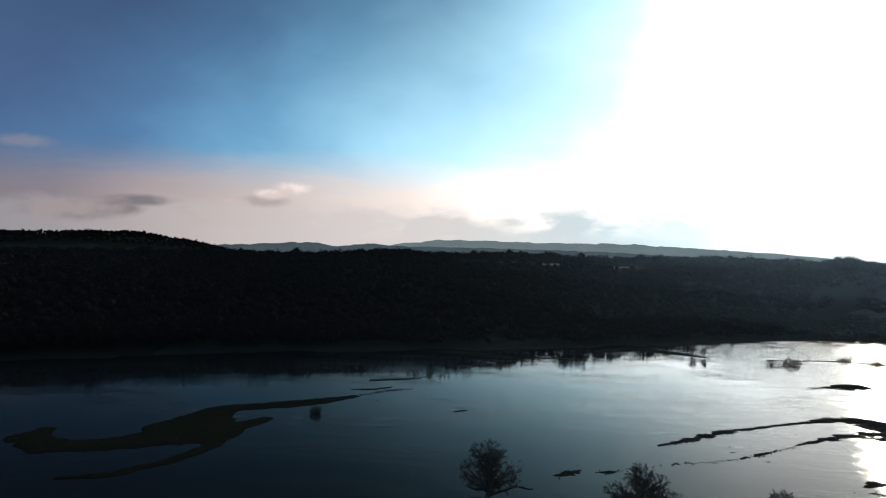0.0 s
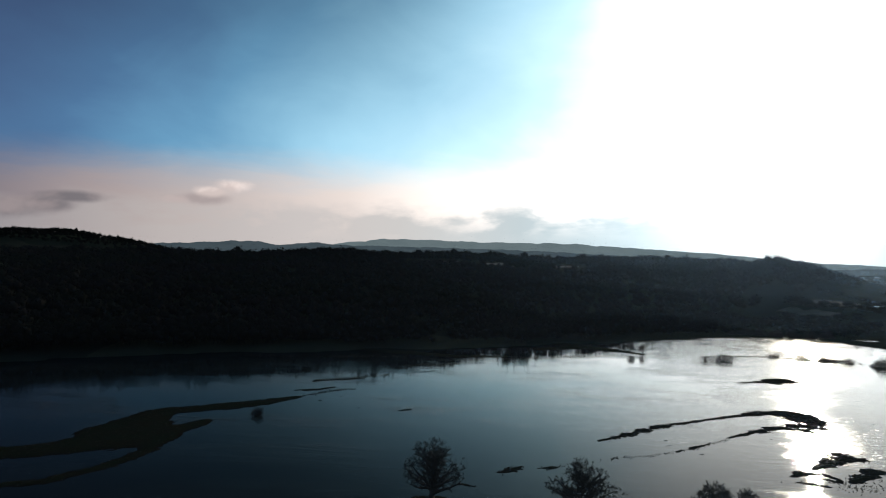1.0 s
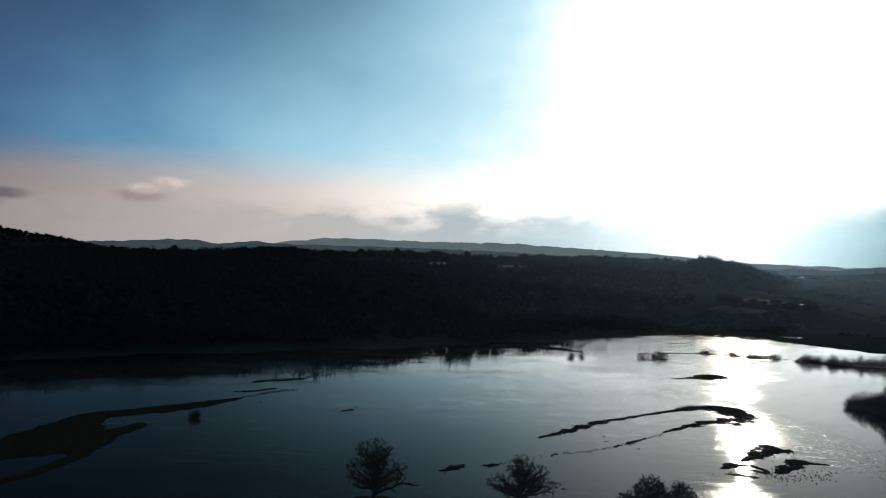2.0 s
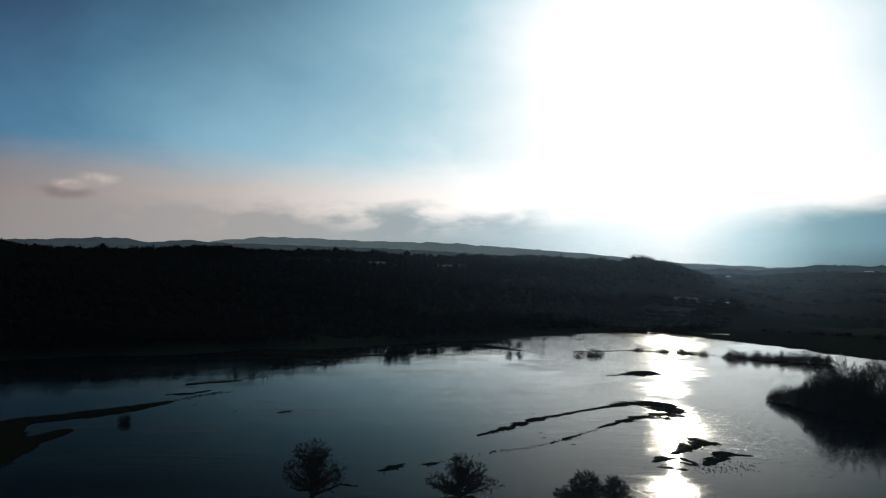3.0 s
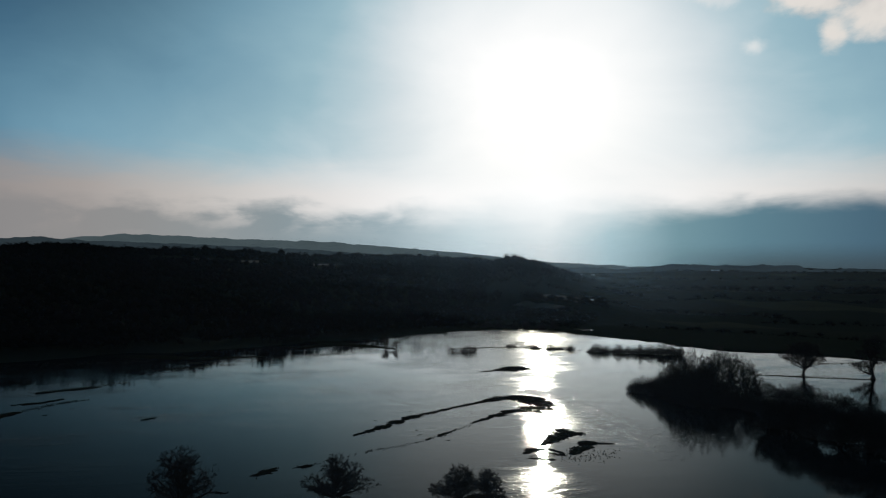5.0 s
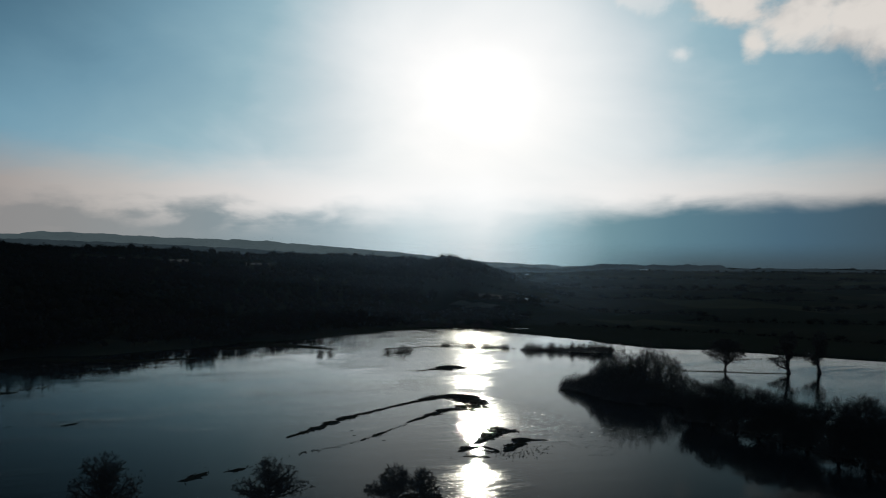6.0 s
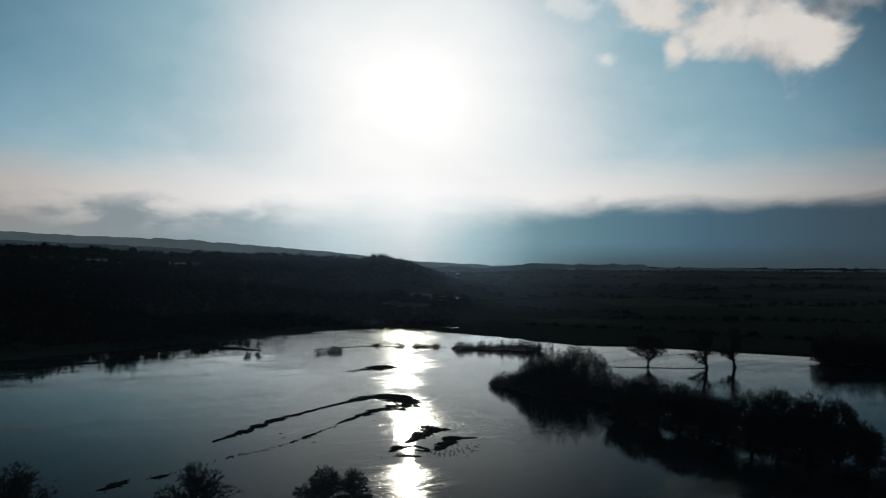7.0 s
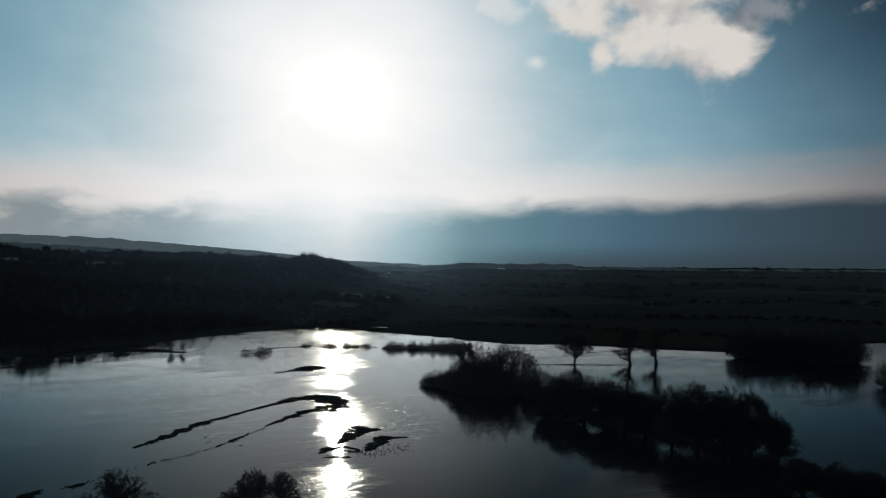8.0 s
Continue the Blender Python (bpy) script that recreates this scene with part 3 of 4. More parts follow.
def shell(rng, wood, centre, wide, high, count, size, twig, lowest, inner=0.45, lump=0.16):
    """Sprays of fine twigs that round off a crown."""
    lumps = [(rng.uniform(0, 6.283), rng.uniform(-0.2, 1.0), rng.uniform(-lump, lump)) for _ in range(9)]
    for _ in range(count):
        a, c = rng.uniform(0, 6.283), rng.uniform(lowest, 1.0)
        flat = math.sqrt(max(0.0, 1 - c * c))
        out = Vector((math.cos(a) * flat, math.sin(a) * flat, c))
        bulge = 1.0
        for la, lc, k in lumps:
            bulge += k * max(0.0, math.cos(a - la)) ** 3 * max(0.0, 1 - abs(c - lc) * 1.6)
        r = rng.uniform(inner, 1.0) ** 0.6 * bulge
        p = centre + Vector((out.x * wide * r, out.y * wide * r, out.z * high * r))
        for _ in range(4):
            way = out + Vector((rng.gauss(0, 0.75), rng.gauss(0, 0.75), rng.gauss(0, 0.6) + 0.15))
            end = p + way.normalized() * size * rng.uniform(0.5, 1.1)
            start = p - way.normalized() * size * 0.35
            wood.twig(start, end, twig * 1.3, rng)


def lobed_tree(name, seed, tall, lobes, label, group, twig=0.045, thick=0.62, fine=1.0):
    """A leafless tree whose crown is made of rounded masses: (x, y, z, half width, half height, limbs, sprays)."""
    rng = random.Random(seed)
    trunk, crown = Wood(), Wood()
    girth = tall * 0.042
    stem = bend(rng, Vector((0, 0, -0.4)), Vector((0, 0, 1)), tall * 0.72, 8, 0.07, 0.12)
    trunk.limb(stem, [girth * (1.6 if j == 0 else 1.0) * (1 - 0.8 * j / 8) for j in range(9)], 9)
    root = thing(name, (0, 0, 0), label, "tree", group)
    part("trunk", trunk.data("trunk", BARK), root)
    for x, y, z, wide, high, limbs, sprays in lobes:
        centre = Vector((x, y, z))
        for k in range(limbs):
            u = max(0.14, min(0.95, (z - 0.75 * math.hypot(x, y) - 0.35 * high * rng.random()) / (tall * 0.72) + rng.uniform(-0.1, 0.08)))
            u = rng.uniform(min(0.38, u), u)
            i = min(int(u * 8), 7)
            p = stem[i].lerp(stem[i + 1], u * 8 - i)
            a, c = k * 2.4 + rng.uniform(-0.5, 0.5), rng.uniform(-0.55, 1.0)
            f = math.sqrt(1 - c * c)
            end = centre + Vector((math.cos(a) * f * wide, math.sin(a) * f * wide, c * high)) * rng.uniform(0.55, 0.92)
            reach = (end - p).length
            pts = bend(rng, p, end - p, reach, 7, 0.2, 0.03)
            r = girth * thick * rng.uniform(0.6, 1.0) * (1.1 - 0.55 * u)
            limb = Wood()
            limb.limb(pts, [r * (1 - 0.78 * j / 7) for j in range(8)], 6)
            bough, twigs = part("limb", limb.data("limb", BARK), root), Wood()
            branch_out(rng, twigs, pts, r, fine * (0.3 * wide + 0.13 * reach), (7, 5, 4), 0.9, 0.6, twig, 0.35)
            tagged(part("twigs", twigs.data("twigs", BARK), bough, "fine bare twigs"), kind="stuff")
        shell(rng, crown, centre, wide, high, sprays, 0.26 * (wide + high) * 0.5 + 0.2, twig * 0.8, -0.95, 0.3, 0.45)
    tagged(part("crown", crown.data("crown", BARK), root, "fine bare twigs"), kind="stuff")
    return root


def willow(name, seed, tall, wide, label, group, stems=16, twig=0.035, counts=(10, 6), sprays=1300, inner=0.45):
    """A leafless many-stemmed bush or willow with a domed outline."""
    rng = random.Random(seed)
    root = thing(name, (0, 0, 0), label, "tree", group)
    crown = Wood()
    for k in range(stems):
        a, out = k * 2.4 + rng.uniform(-0.4, 0.4), math.sqrt((k + 0.5) / stems)
        start = Vector((math.cos(a) * wide * 0.2 * out, math.sin(a) * wide * 0.2 * out, -0.4))
        lean = out * 1.35
        end = Vector((math.cos(a) * math.sin(lean) * wide, math.sin(a) * math.sin(lean) * wide, tall * (0.12 + 0.8 * math.cos(lean)))) * rng.uniform(0.6, 0.82)
        pts = bend(rng, start, end - start, (end - start).length, 7, 0.08, 0.015)
        r = tall * 0.013 * rng.uniform(0.7, 1.2)
        stem = Wood()
        stem.limb(pts, [r * (1 - 0.8 * j / 7) for j in range(8)], 6)
        part("stem", stem.data("stem", BARK), root)
        branch_out(rng, crown, pts, r, 0.11 * (tall + wide), counts, 1.0, 0.6, twig, 0.08)
    shell(rng, crown, Vector((0, 0, tall * 0.08)), wide * 0.97, tall * 0.9, sprays, 0.06 * (tall + wide), twig * 0.9, -0.05, inner, 0.5)
    tagged(part("crown", crown.data("crown", BARK), root, "dense bare twigs"), kind="stuff")
    return root


def polar(bearing, d, z=0.0):
    return Vector((d * math.sin(radians(bearing)), d * math.cos(radians(bearing)), z))


def put(proto, place, turn, size, used=[]):
    """Stands the first of a kind in its place, or a copy of it."""
    m = Matrix.Translation(place) @ pose(0, 0, 0, 0, 0, turn) @ Matrix.Diagonal((size[0], size[0], size[1], 1))
    if proto not in used:
        used.append(proto)
        proto.matrix_basis = m
        return proto
    keep = proto.scale.copy()
    proto.scale = (1, 1, 1)
    ob = copy_thing(proto, m)
    proto.scale = keep
    return ob


# the trees on the near bank
NEAR = "bare trees on the near bank"
put(lobed_tree("oak_tree", 4, 12.3, [(0.1, 0, 9.0, 3.7, 2.7, 20, 200), (3.7, 0.4, 5.2, 3.0, 2.3, 11, 170), (-3.1, -0.4, 5.6, 2.6, 2.6, 10, 150), (0.2, 1.5, 6.0, 2.6, 2.2, 4, 0), (0, -1.6, 5.6, 2.4, 2.0, 3, 0)],
                "bare spreading oak rising from the near flood edge", NEAR, thick=0.85, twig=0.042), (-21.5, 135.5, 0.1), 8, (1, 1))
put(lobed_tree("oak_tree", 9, 9.2, [(-0.3, 0, 6.0, 3.5, 2.9, 16, 170), (2.9, 0.5, 5.2, 2.3, 2.1, 8, 80), (-4.3, 0.3, 3.2, 2.7, 1.6, 10, 90), (5.2, -0.3, 2.9, 2.7, 1.8, 10, 100), (0.4, -1.8, 3.4, 3.2, 1.8, 6, 0), (-2.4, 1.5, 4.6, 2.5, 1.9, 5, 0)],
                "wide bare oak with a dense twiggy crown by the flood", NEAR, thick=0.95, twig=0.044), (7.2, 137, 0.1), -3, (1, 1))
put(lobed_tree("thorn_tree", 15, 7.0, [(0, 0, 4.0, 3.1, 2.6, 13, 400), (-4.2, 0.3, 2.0, 1.9, 1.5, 7, 170), (-1.4, -1.5, 2.2, 2.5, 1.6, 6, 130), (1.9, 1.0, 2.8, 2.0, 1.8, 6, 120)],
                "dark thick-crowned thorn tree at the water's edge", NEAR, twig=0.06, fine=0.8), (30.8, 132.2, 0.1), -13, (1, 1))
put(lobed_tree("thorn_tree", 16, 6.4, [(-0.3, 0, 3.8, 2.6, 2.4, 11, 290), (1.2, -0.5, 2.0, 2.3, 1.4, 7, 130), (-1.4, 0.8, 2.4, 2.0, 1.6, 5, 90)],
                "smaller dark thorn tree at the water's edge", NEAR, twig=0.06, fine=0.8), (36.2, 131.0, 0.1), -15, (1, 1))

# the flooded willow clump
CLUMP = "willows standing in the flood"
dense = willow("willow", 21, 16.4, 7.0, "dense leafless willow standing in flood water", CLUMP, stems=22, twig=0.036, counts=(12, 7), sprays=1500, inner=0.3)
airy = willow("willow", 27, 15.0, 6.4, "open-crowned bare willow standing in flood water", CLUMP, stems=17, twig=0.034, counts=(10, 6), sprays=1300, inner=0.6)
low = willow("shrub", 23, 6.0, 5.0, "low bare shrub standing in flood water", "bare shrubs in the flood", stems=12, twig=0.045, counts=(8, 6), sprays=800, inner=0.05)
for b, d, tall, wide in ((28.3, 268, 0.42, 0.5), (28.8, 266, 0.6, 0.6), (29.5, 262, 0.84, 0.7), (30.1, 268, 1.02, 0.85), (30.7, 256, 1.08, 0.85),
                         (31.5, 264, 1.19, 0.95), (32.1, 254, 1.06, 0.9), (32.7, 268, 1.18, 0.85), (33.3, 252, 0.72, 0.7)):
    put(dense, polar(b, d), b * 97 % 360, (wide, tall))
for b, d, tall, wide in ((33.4, 262, 1.12, 0.85), (34.1, 270, 1.06, 0.8), (34.6, 259, 1.0, 0.85), (35.3, 265, 0.86, 0.7), (35.6, 250, 0.7, 0.7), (36.4, 243, 0.66, 0.75), (37.3, 240, 0.62, 0.75)):
    put(airy, polar(b, d), b * 97 % 360, (wide, tall))
round_a = lobed_tree("willow", 41, 12.5, [(0, 0, 8.6, 4.4, 3.9, 16, 1500), (2.8, 1.2, 5.0, 3.4, 3.6, 9, 800), (-2.8, -1.0, 5.0, 3.2, 3.6, 9, 800), (0, -2.4, 4.0, 3.0, 3.0, 6, 500)],
                     "rounded leafless willow standing in flood water", CLUMP, twig=0.034, thick=0.42, fine=0.75)
round_b = lobed_tree("willow", 42, 11.5, [(-1.0, 0.4, 7.8, 3.6, 3.7, 14, 1200), (2.2, -0.5, 6.6, 3.2, 3.6, 10, 950), (-2.8, 0.3, 4.4, 2.8, 3.0, 7, 600), (1.0, -2.0, 3.6, 3.0, 2.8, 6, 450)],
                     "rounded leafless willow standing in flood water", CLUMP, twig=0.034, thick=0.42, fine=0.75)
for k, (b, d, tall, wide) in enumerate((
        (36.5, 222, 0.78, 0.85), (38.0, 219, 0.95, 0.95), (39.6, 213, 0.92, 0.9), (41.2, 210, 1.05, 1.0), (42.9, 205, 1.0, 0.95), (44.4, 200, 0.96, 0.85),
        (46.4, 192, 1.2, 0.95), (48.2, 189, 1.3, 1.0), (50.2, 188, 1.33, 1.05), (52.0, 186, 1.22, 0.95), (53.8, 183, 0.95, 0.85),
        (55.5, 158, 0.6, 0.75), (57.6, 155, 0.66, 0.8), (59.6, 153, 0.62, 0.8), (61.6, 152, 0.7, 0.8), (63.6, 150, 0.66, 0.8), (65.6, 150, 0.74, 0.8))):
    put(round_a if k % 2 else round_b, polar(b, d), b * 61 % 360, (wide * 1.12, tall))
for k, (b, d, tall, wide) in enumerate(((26.65, 270, 0.55, 0.5), (27.0, 274, 0.8, 0.62), (27.3, 266, 0.75, 0.7), (27.75, 270, 1.1, 0.8), (28.4, 262, 0.62, 0.7), (29.3, 256, 0.75, 0.8),
                                       (30.2, 250, 0.7, 0.8), (31.3, 247, 0.6, 0.9), (32.6, 245, 0.62, 0.8), (34.0, 249, 0.75, 0.8), (35.2, 247, 0.7, 0.7))):
    put(low, polar(b, d), k * 53, (wide, tall))
for k in range(17):
    b = 36.4 + 1.05 * k
    put(low, polar(b, 229 - 2.75 * (b - 36.0) - 4 + 2.5 * (k % 3)), k * 71, (0.8 + 0.2 * (k % 2), 0.4 + 0.15 * (k % 3)))

# three tall trees on the drowned field edge
EDGE = "bare trees along the drowned field edge"
put(lobed_tree("oak_tree", 31, 14.5, [(0, 0, 11.0, 7.5, 3.4, 14, 420), (-5.2, 0.5, 8.0, 4.6, 1.8, 8, 170), (5.4, -0.5, 8.0, 4.4, 1.8, 8, 170), (0, 2, 9.0, 4.0, 2.2, 5, 90)],
                "lone bare oak in open flood water", EDGE, twig=0.08), (214.5, 266.5, 0), -39, (1, 1))
put(lobed_tree("ash_tree", 33, 18.5, [(0.3, 0, 14.5, 3.8, 4.2, 10, 260), (-4.6, 0.4, 5.6, 4.2, 1.7, 7, 170), (-3.4, -0.4, 10.0, 3.0, 2.0, 5, 120), (2.4, 0.3, 7.8, 2.6, 2.2, 5, 100)],
                "tall bare ash with tiered boughs in open flood water", EDGE, twig=0.08, thick=0.5), (237.6, 253.4, 0), -43, (1, 1))
put(lobed_tree("ash_tree", 34, 18.5, [(0.2, 0, 14.8, 3.4, 4.0, 9, 230), (-3.8, 0.2, 7.4, 3.6, 2.6, 8, 190), (1.2, 0.2, 9.5, 1.8, 3.0, 5, 90), (-1.2, 0.2, 4.4, 1.8, 1.4, 4, 60)],
                "tall slim bare ash in open flood water", EDGE, twig=0.08, thick=0.5), (251.0, 249.8, 0), -45, (1, 1))

# bushes farther out
for x, y, tall, wide in ((80, 364, 0.18, 0.4), (88, 365, 0.26, 0.46), (91.5, 366.5, 0.2, 0.4), (85.5, 364.5, 0.14, 0.36)):
    put(airy, (x, y, 0), x * 37 % 360, (wide, tall))
put(low, (-86, 203, 0), 58, (0.5, 0.45))
for k, (x, y) in enumerate(((119, 388), (131, 380.5), (139, 376), (143, 374), (149, 371))):
    put(low, (x, y, 0), k * 77, (0.75 + 0.3 * (k % 2), 0.34 + 0.12 * (k % 3)))
for k in range(22):
    u = k / 21
    put(low, (156 + 42 * u, 361 - 23 * u, 0), k * 77, (0.45 + 0.22 * (k % 3), 0.2 + 0.16 * (k * 7 % 5) + 0.5 * u * u))
for k in range(13):
    put(low, polar(14.2 + 0.55 * k + 0.2 * (k % 2), 529 + 2 * (k % 3), 0.2), k * 91, (0.7 + 0.2 * (k % 3), 0.5 + 0.22 * (k % 4)))

# two small trees at the end of the spit
spit_tree = lobed_tree("thorn_tree", 61, 6.5, [(0, 0, 4.4, 2.2, 1.7, 8, 90), (1.3, 0.3, 3.0, 1.5, 1.2, 4, 40)], "small bare thorn on the tip of a grassy spit", "thorns on the spit", twig=0.06)
put(spit_tree, (47, 392, 0.1), 20, (1, 1))
put(spit_tree, (52.5, 387.5, 0.1), 140, (0.9, 0.85))

# wood on the far bank
for k in range(15):
    b = 51.0 + 0.55 * k
    put(dense, polar(b, 392 + 6 * (k % 3), 0.2), k * 83, (1.0, 0.95 + 0.06 * (k % 3)))
put(dense, polar(60.6, 325), 50, (0.7, 0.7))


# ---- woodland on the slopes ----
def globe(cuts):
    """The corners and triangles of a rounded ball."""
    bm = bmesh.new()
    bmesh.ops.create_icosphere(bm, subdivisions=cuts + 1, radius=1.0)
    bm.verts.ensure_lookup_table()
    verts = np.array([v.co[:] for v in bm.verts])
    faces = np.array([[v.index for v in f.verts] for f in bm.faces])
    bm.free()
    return verts, faces


def woodland(name, spots, seed, label, kinds=9, twigs=34, fine=1.0, solid=1):
    """Many small bare trees, joined: for each spot its x, y, z, height and width."""
    rng = np.random.RandomState(seed)
    shapes = []
    ball, ball_faces = globe(1 if solid > 1 else 0)
    for _ in range(kinds):
        core = ball * rng.uniform(0.72, 1.05, (len(ball), 1)) * (0.66, 0.66, 0.29) + (0, 0, 0.54)
        out = rng.normal(size=(twigs, 3))
        out /= np.linalg.norm(out, axis=1, keepdims=True)
        out *= rng.uniform(0.5, 1.04, (twigs, 1))
        out[:, 2] = 0.56 + 0.42 * out[:, 2]
        one, two = rng.normal(size=(2, twigs, 3)) * (1.0, 1.0, 0.6)
        one /= np.linalg.norm(one, axis=1, keepdims=True)
        two = np.cross(one, two)
        two /= np.linalg.norm(two, axis=1, keepdims=True)
        long, thin = rng.uniform(0.08, 0.16, (twigs, 1)) * fine, rng.uniform(0.05, 0.10, (twigs, 1)) * fine
        v = np.stack([out - one * long, out + two * thin, out + one * long, out - two * thin], 1).reshape(-1, 3)
        f = np.array([[4 * k + q for q in tri] for k in range(twigs) for tri in ((0, 1, 2), (0, 2, 3))])
        t = np.array([(-0.05, 0, -0.05), (0.05, 0, -0.05), (0, 0.05, -0.05), (0, 0, 0.7)])
        f = np.concatenate([f, np.array([(0, 1, 3), (1, 2, 3), (2, 0, 3)]) + len(v), ball_faces + len(v) + 4])
        shapes.append((np.concatenate([v, t, core]), f))
    verts, tris, base = [], [], 0
    for x, y, z, tall, wide in spots:
        v, f = shapes[rng.randint(kinds)]
        a = rng.uniform(0, 6.283)
        c, s = math.cos(a), math.sin(a)
        p = np.stack([(v[:, 0] * c - v[:, 1] * s) * wide + x, (v[:, 0] * s + v[:, 1] * c) * wide + y, v[:, 2] * tall + z], 1)
        verts.append(p)
        tris.append(f + base)
        base += len(v)
    data = array_mesh(name, np.concatenate(verts), np.concatenate(tris), WOOD)
    return tagged(new(name, data), label, "woodland", kind="stuff")


def scatter(count, b0, b1, d0, d1, seed, keep=None):
    rng = np.random.RandomState(seed)
    b = rng.uniform(b0, b1, count)
    d = np.sqrt(rng.uniform(d0 ** 2, d1 ** 2, count))
    good = d > rise(SHORE, b) + 9
    if keep is not None:
        good &= keep(b, d)
    b, d = b[good], d[good]
    z = land(b, d)
    tall = rng.uniform(7, 12, len(b)) * np.where(rng.uniform(0, 1, len(b)) < 0.12, 1.3, 1.0)
    tall *= 1 - 0.7 * smooth(b, 6, 17) * (1 - smooth(d - rise(SHORE, b), 30, 90))
    return np.stack([d * np.sin(np.radians(b)), d * np.cos(np.radians(b)), z - 0.3, tall, tall * rng.uniform(0.36, 0.56, len(b))], 1)


def wooded(b, d):
    x, y = d * np.sin(np.radians(b)), d * np.cos(np.radians(b))
    ragged = rough_field(x, y, 120.0, 21, 3)
    gap = (d > 800) & (d < 1010) & (b > -11.5) & (b < 3.5) & (ragged > -0.7)
    field = (b + 2 * ragged > 14.5) & (d > 585 + 12 * ragged) & (d < 725 + 30 * ragged + 60 * np.maximum(b - 19, 0))
    meadow = d < rise(SHORE, b) + 14 + 8 * ragged
    return ~gap & ~field & ~meadow


woodland("hillside_wood", scatter(15000, -60, 22.6, 380, 1100, 2, wooded), 3, "dark leafless wood covering the valley side")
shore_trees = scatter(2600, -60, -9, 385, 470, 24, lambda b, d: d < rise(SHORE, b) + 34)
shore_trees[:, 3:] *= (0.5 + 0.6 * (1 - smooth(np.degrees(np.arctan2(shore_trees[:, 0], shore_trees[:, 1])), -24, -9)))[:, None]
woodland("shore_wood", shore_trees, 25, "tall bare trees lining the far shore", 9, 130, 0.55)
crest = scatter(1700, -60, 22.6, 1095, 1165, 4)
crest_bearing = np.degrees(np.arctan2(crest[:, 0], crest[:, 1]))
crest[:, 3:] *= (1 - 0.45 * smooth(crest_bearing, 18.5, 21.5))[:, None]
crest[:, 3:] *= (0.85 + 0.5 * rough_field(crest[:, 0], crest[:, 1], 55.0, 91, 2))[:, None].clip(0.5, 1.7)
woodland("crest_trees", crest, 5, "line of bare trees along the ridge top", 9, 80, 0.5, 1)
knoll = []
for b, d, tall in ((16.75, 1120, 15.5), (16.95, 1110, 11), (17.3, 1130, 14.5), (17.55, 1110, 15), (17.85, 1125, 14), (18.15, 1120, 12.5), (18.45, 1110, 11.5), (18.8, 1120, 10), (19.15, 1105, 9), (16.5, 1115, 8)):
    spot = polar(b, d)
    knoll.append((spot.x, spot.y, height_at(spot.x, spot.y) - 0.4, tall * 1.15, tall * 0.62))
woodland("knoll_trees", knoll, 15, "clump of bare trees crowning the knoll", 9, 300, 0.4, 2)
woodland("hill_wood", scatter(3000, -62, -26, 1750, 2100, 6), 7, "dark wood on the higher hill")


def hedge_line(name, ends, count, seed, tall, label):
    rng = np.random.RandomState(seed)
    (b0, d0), (b1, d1) = ends
    u = np.sort(rng.uniform(0, 1, count))
    b, d = b0 + (b1 - b0) * u + rng.normal(0, 0.02, count), d0 + (d1 - d0) * u + rng.normal(0, 3, count)
    hs = tall * np.where(rng.uniform(0, 1, count) < 0.18, rng.uniform(1.4, 2.2, count), rng.uniform(0.5, 0.9, count))
    spots = np.stack([d * np.sin(np.radians(b)), d * np.cos(np.radians(b)), land(b, d) - 0.3, hs, hs * rng.uniform(0.7, 1.1, count)], 1)
    woodland(name, spots, seed + 1, label, 6, 40, 0.8)


for k, (b0, d0, b1, d1, count, tall) in enumerate(((12, 640, 24, 600, 90, 5), (20, 760, 38, 690, 120, 4), (24, 930, 46, 1010, 150, 6), (36, 640, 70, 700, 150, 3.5), (22, 1350, 44, 1250, 170, 9),
                                                 (40, 1500, 72, 1350, 190, 9), (24, 1800, 60, 2000, 240, 7), (28, 2500, 74, 2350, 300, 8), (44, 850, 66, 1000, 120, 5), (24, 3200, 76, 3300, 320, 9),
                                                 (26, 560, 52, 500, 110, 2.5), (16.0, 630, 23.0, 634, 70, 5), (17.8, 681, 25.0, 684, 70, 6), (19, 560, 24, 590, 40, 4))):
    hedge_line("hedgerow", ((b0, d0), (b1, d1)), int(count * 1.5), 40 + 3 * k, tall * 0.75, "dark hedge with bare trees between valley fields")


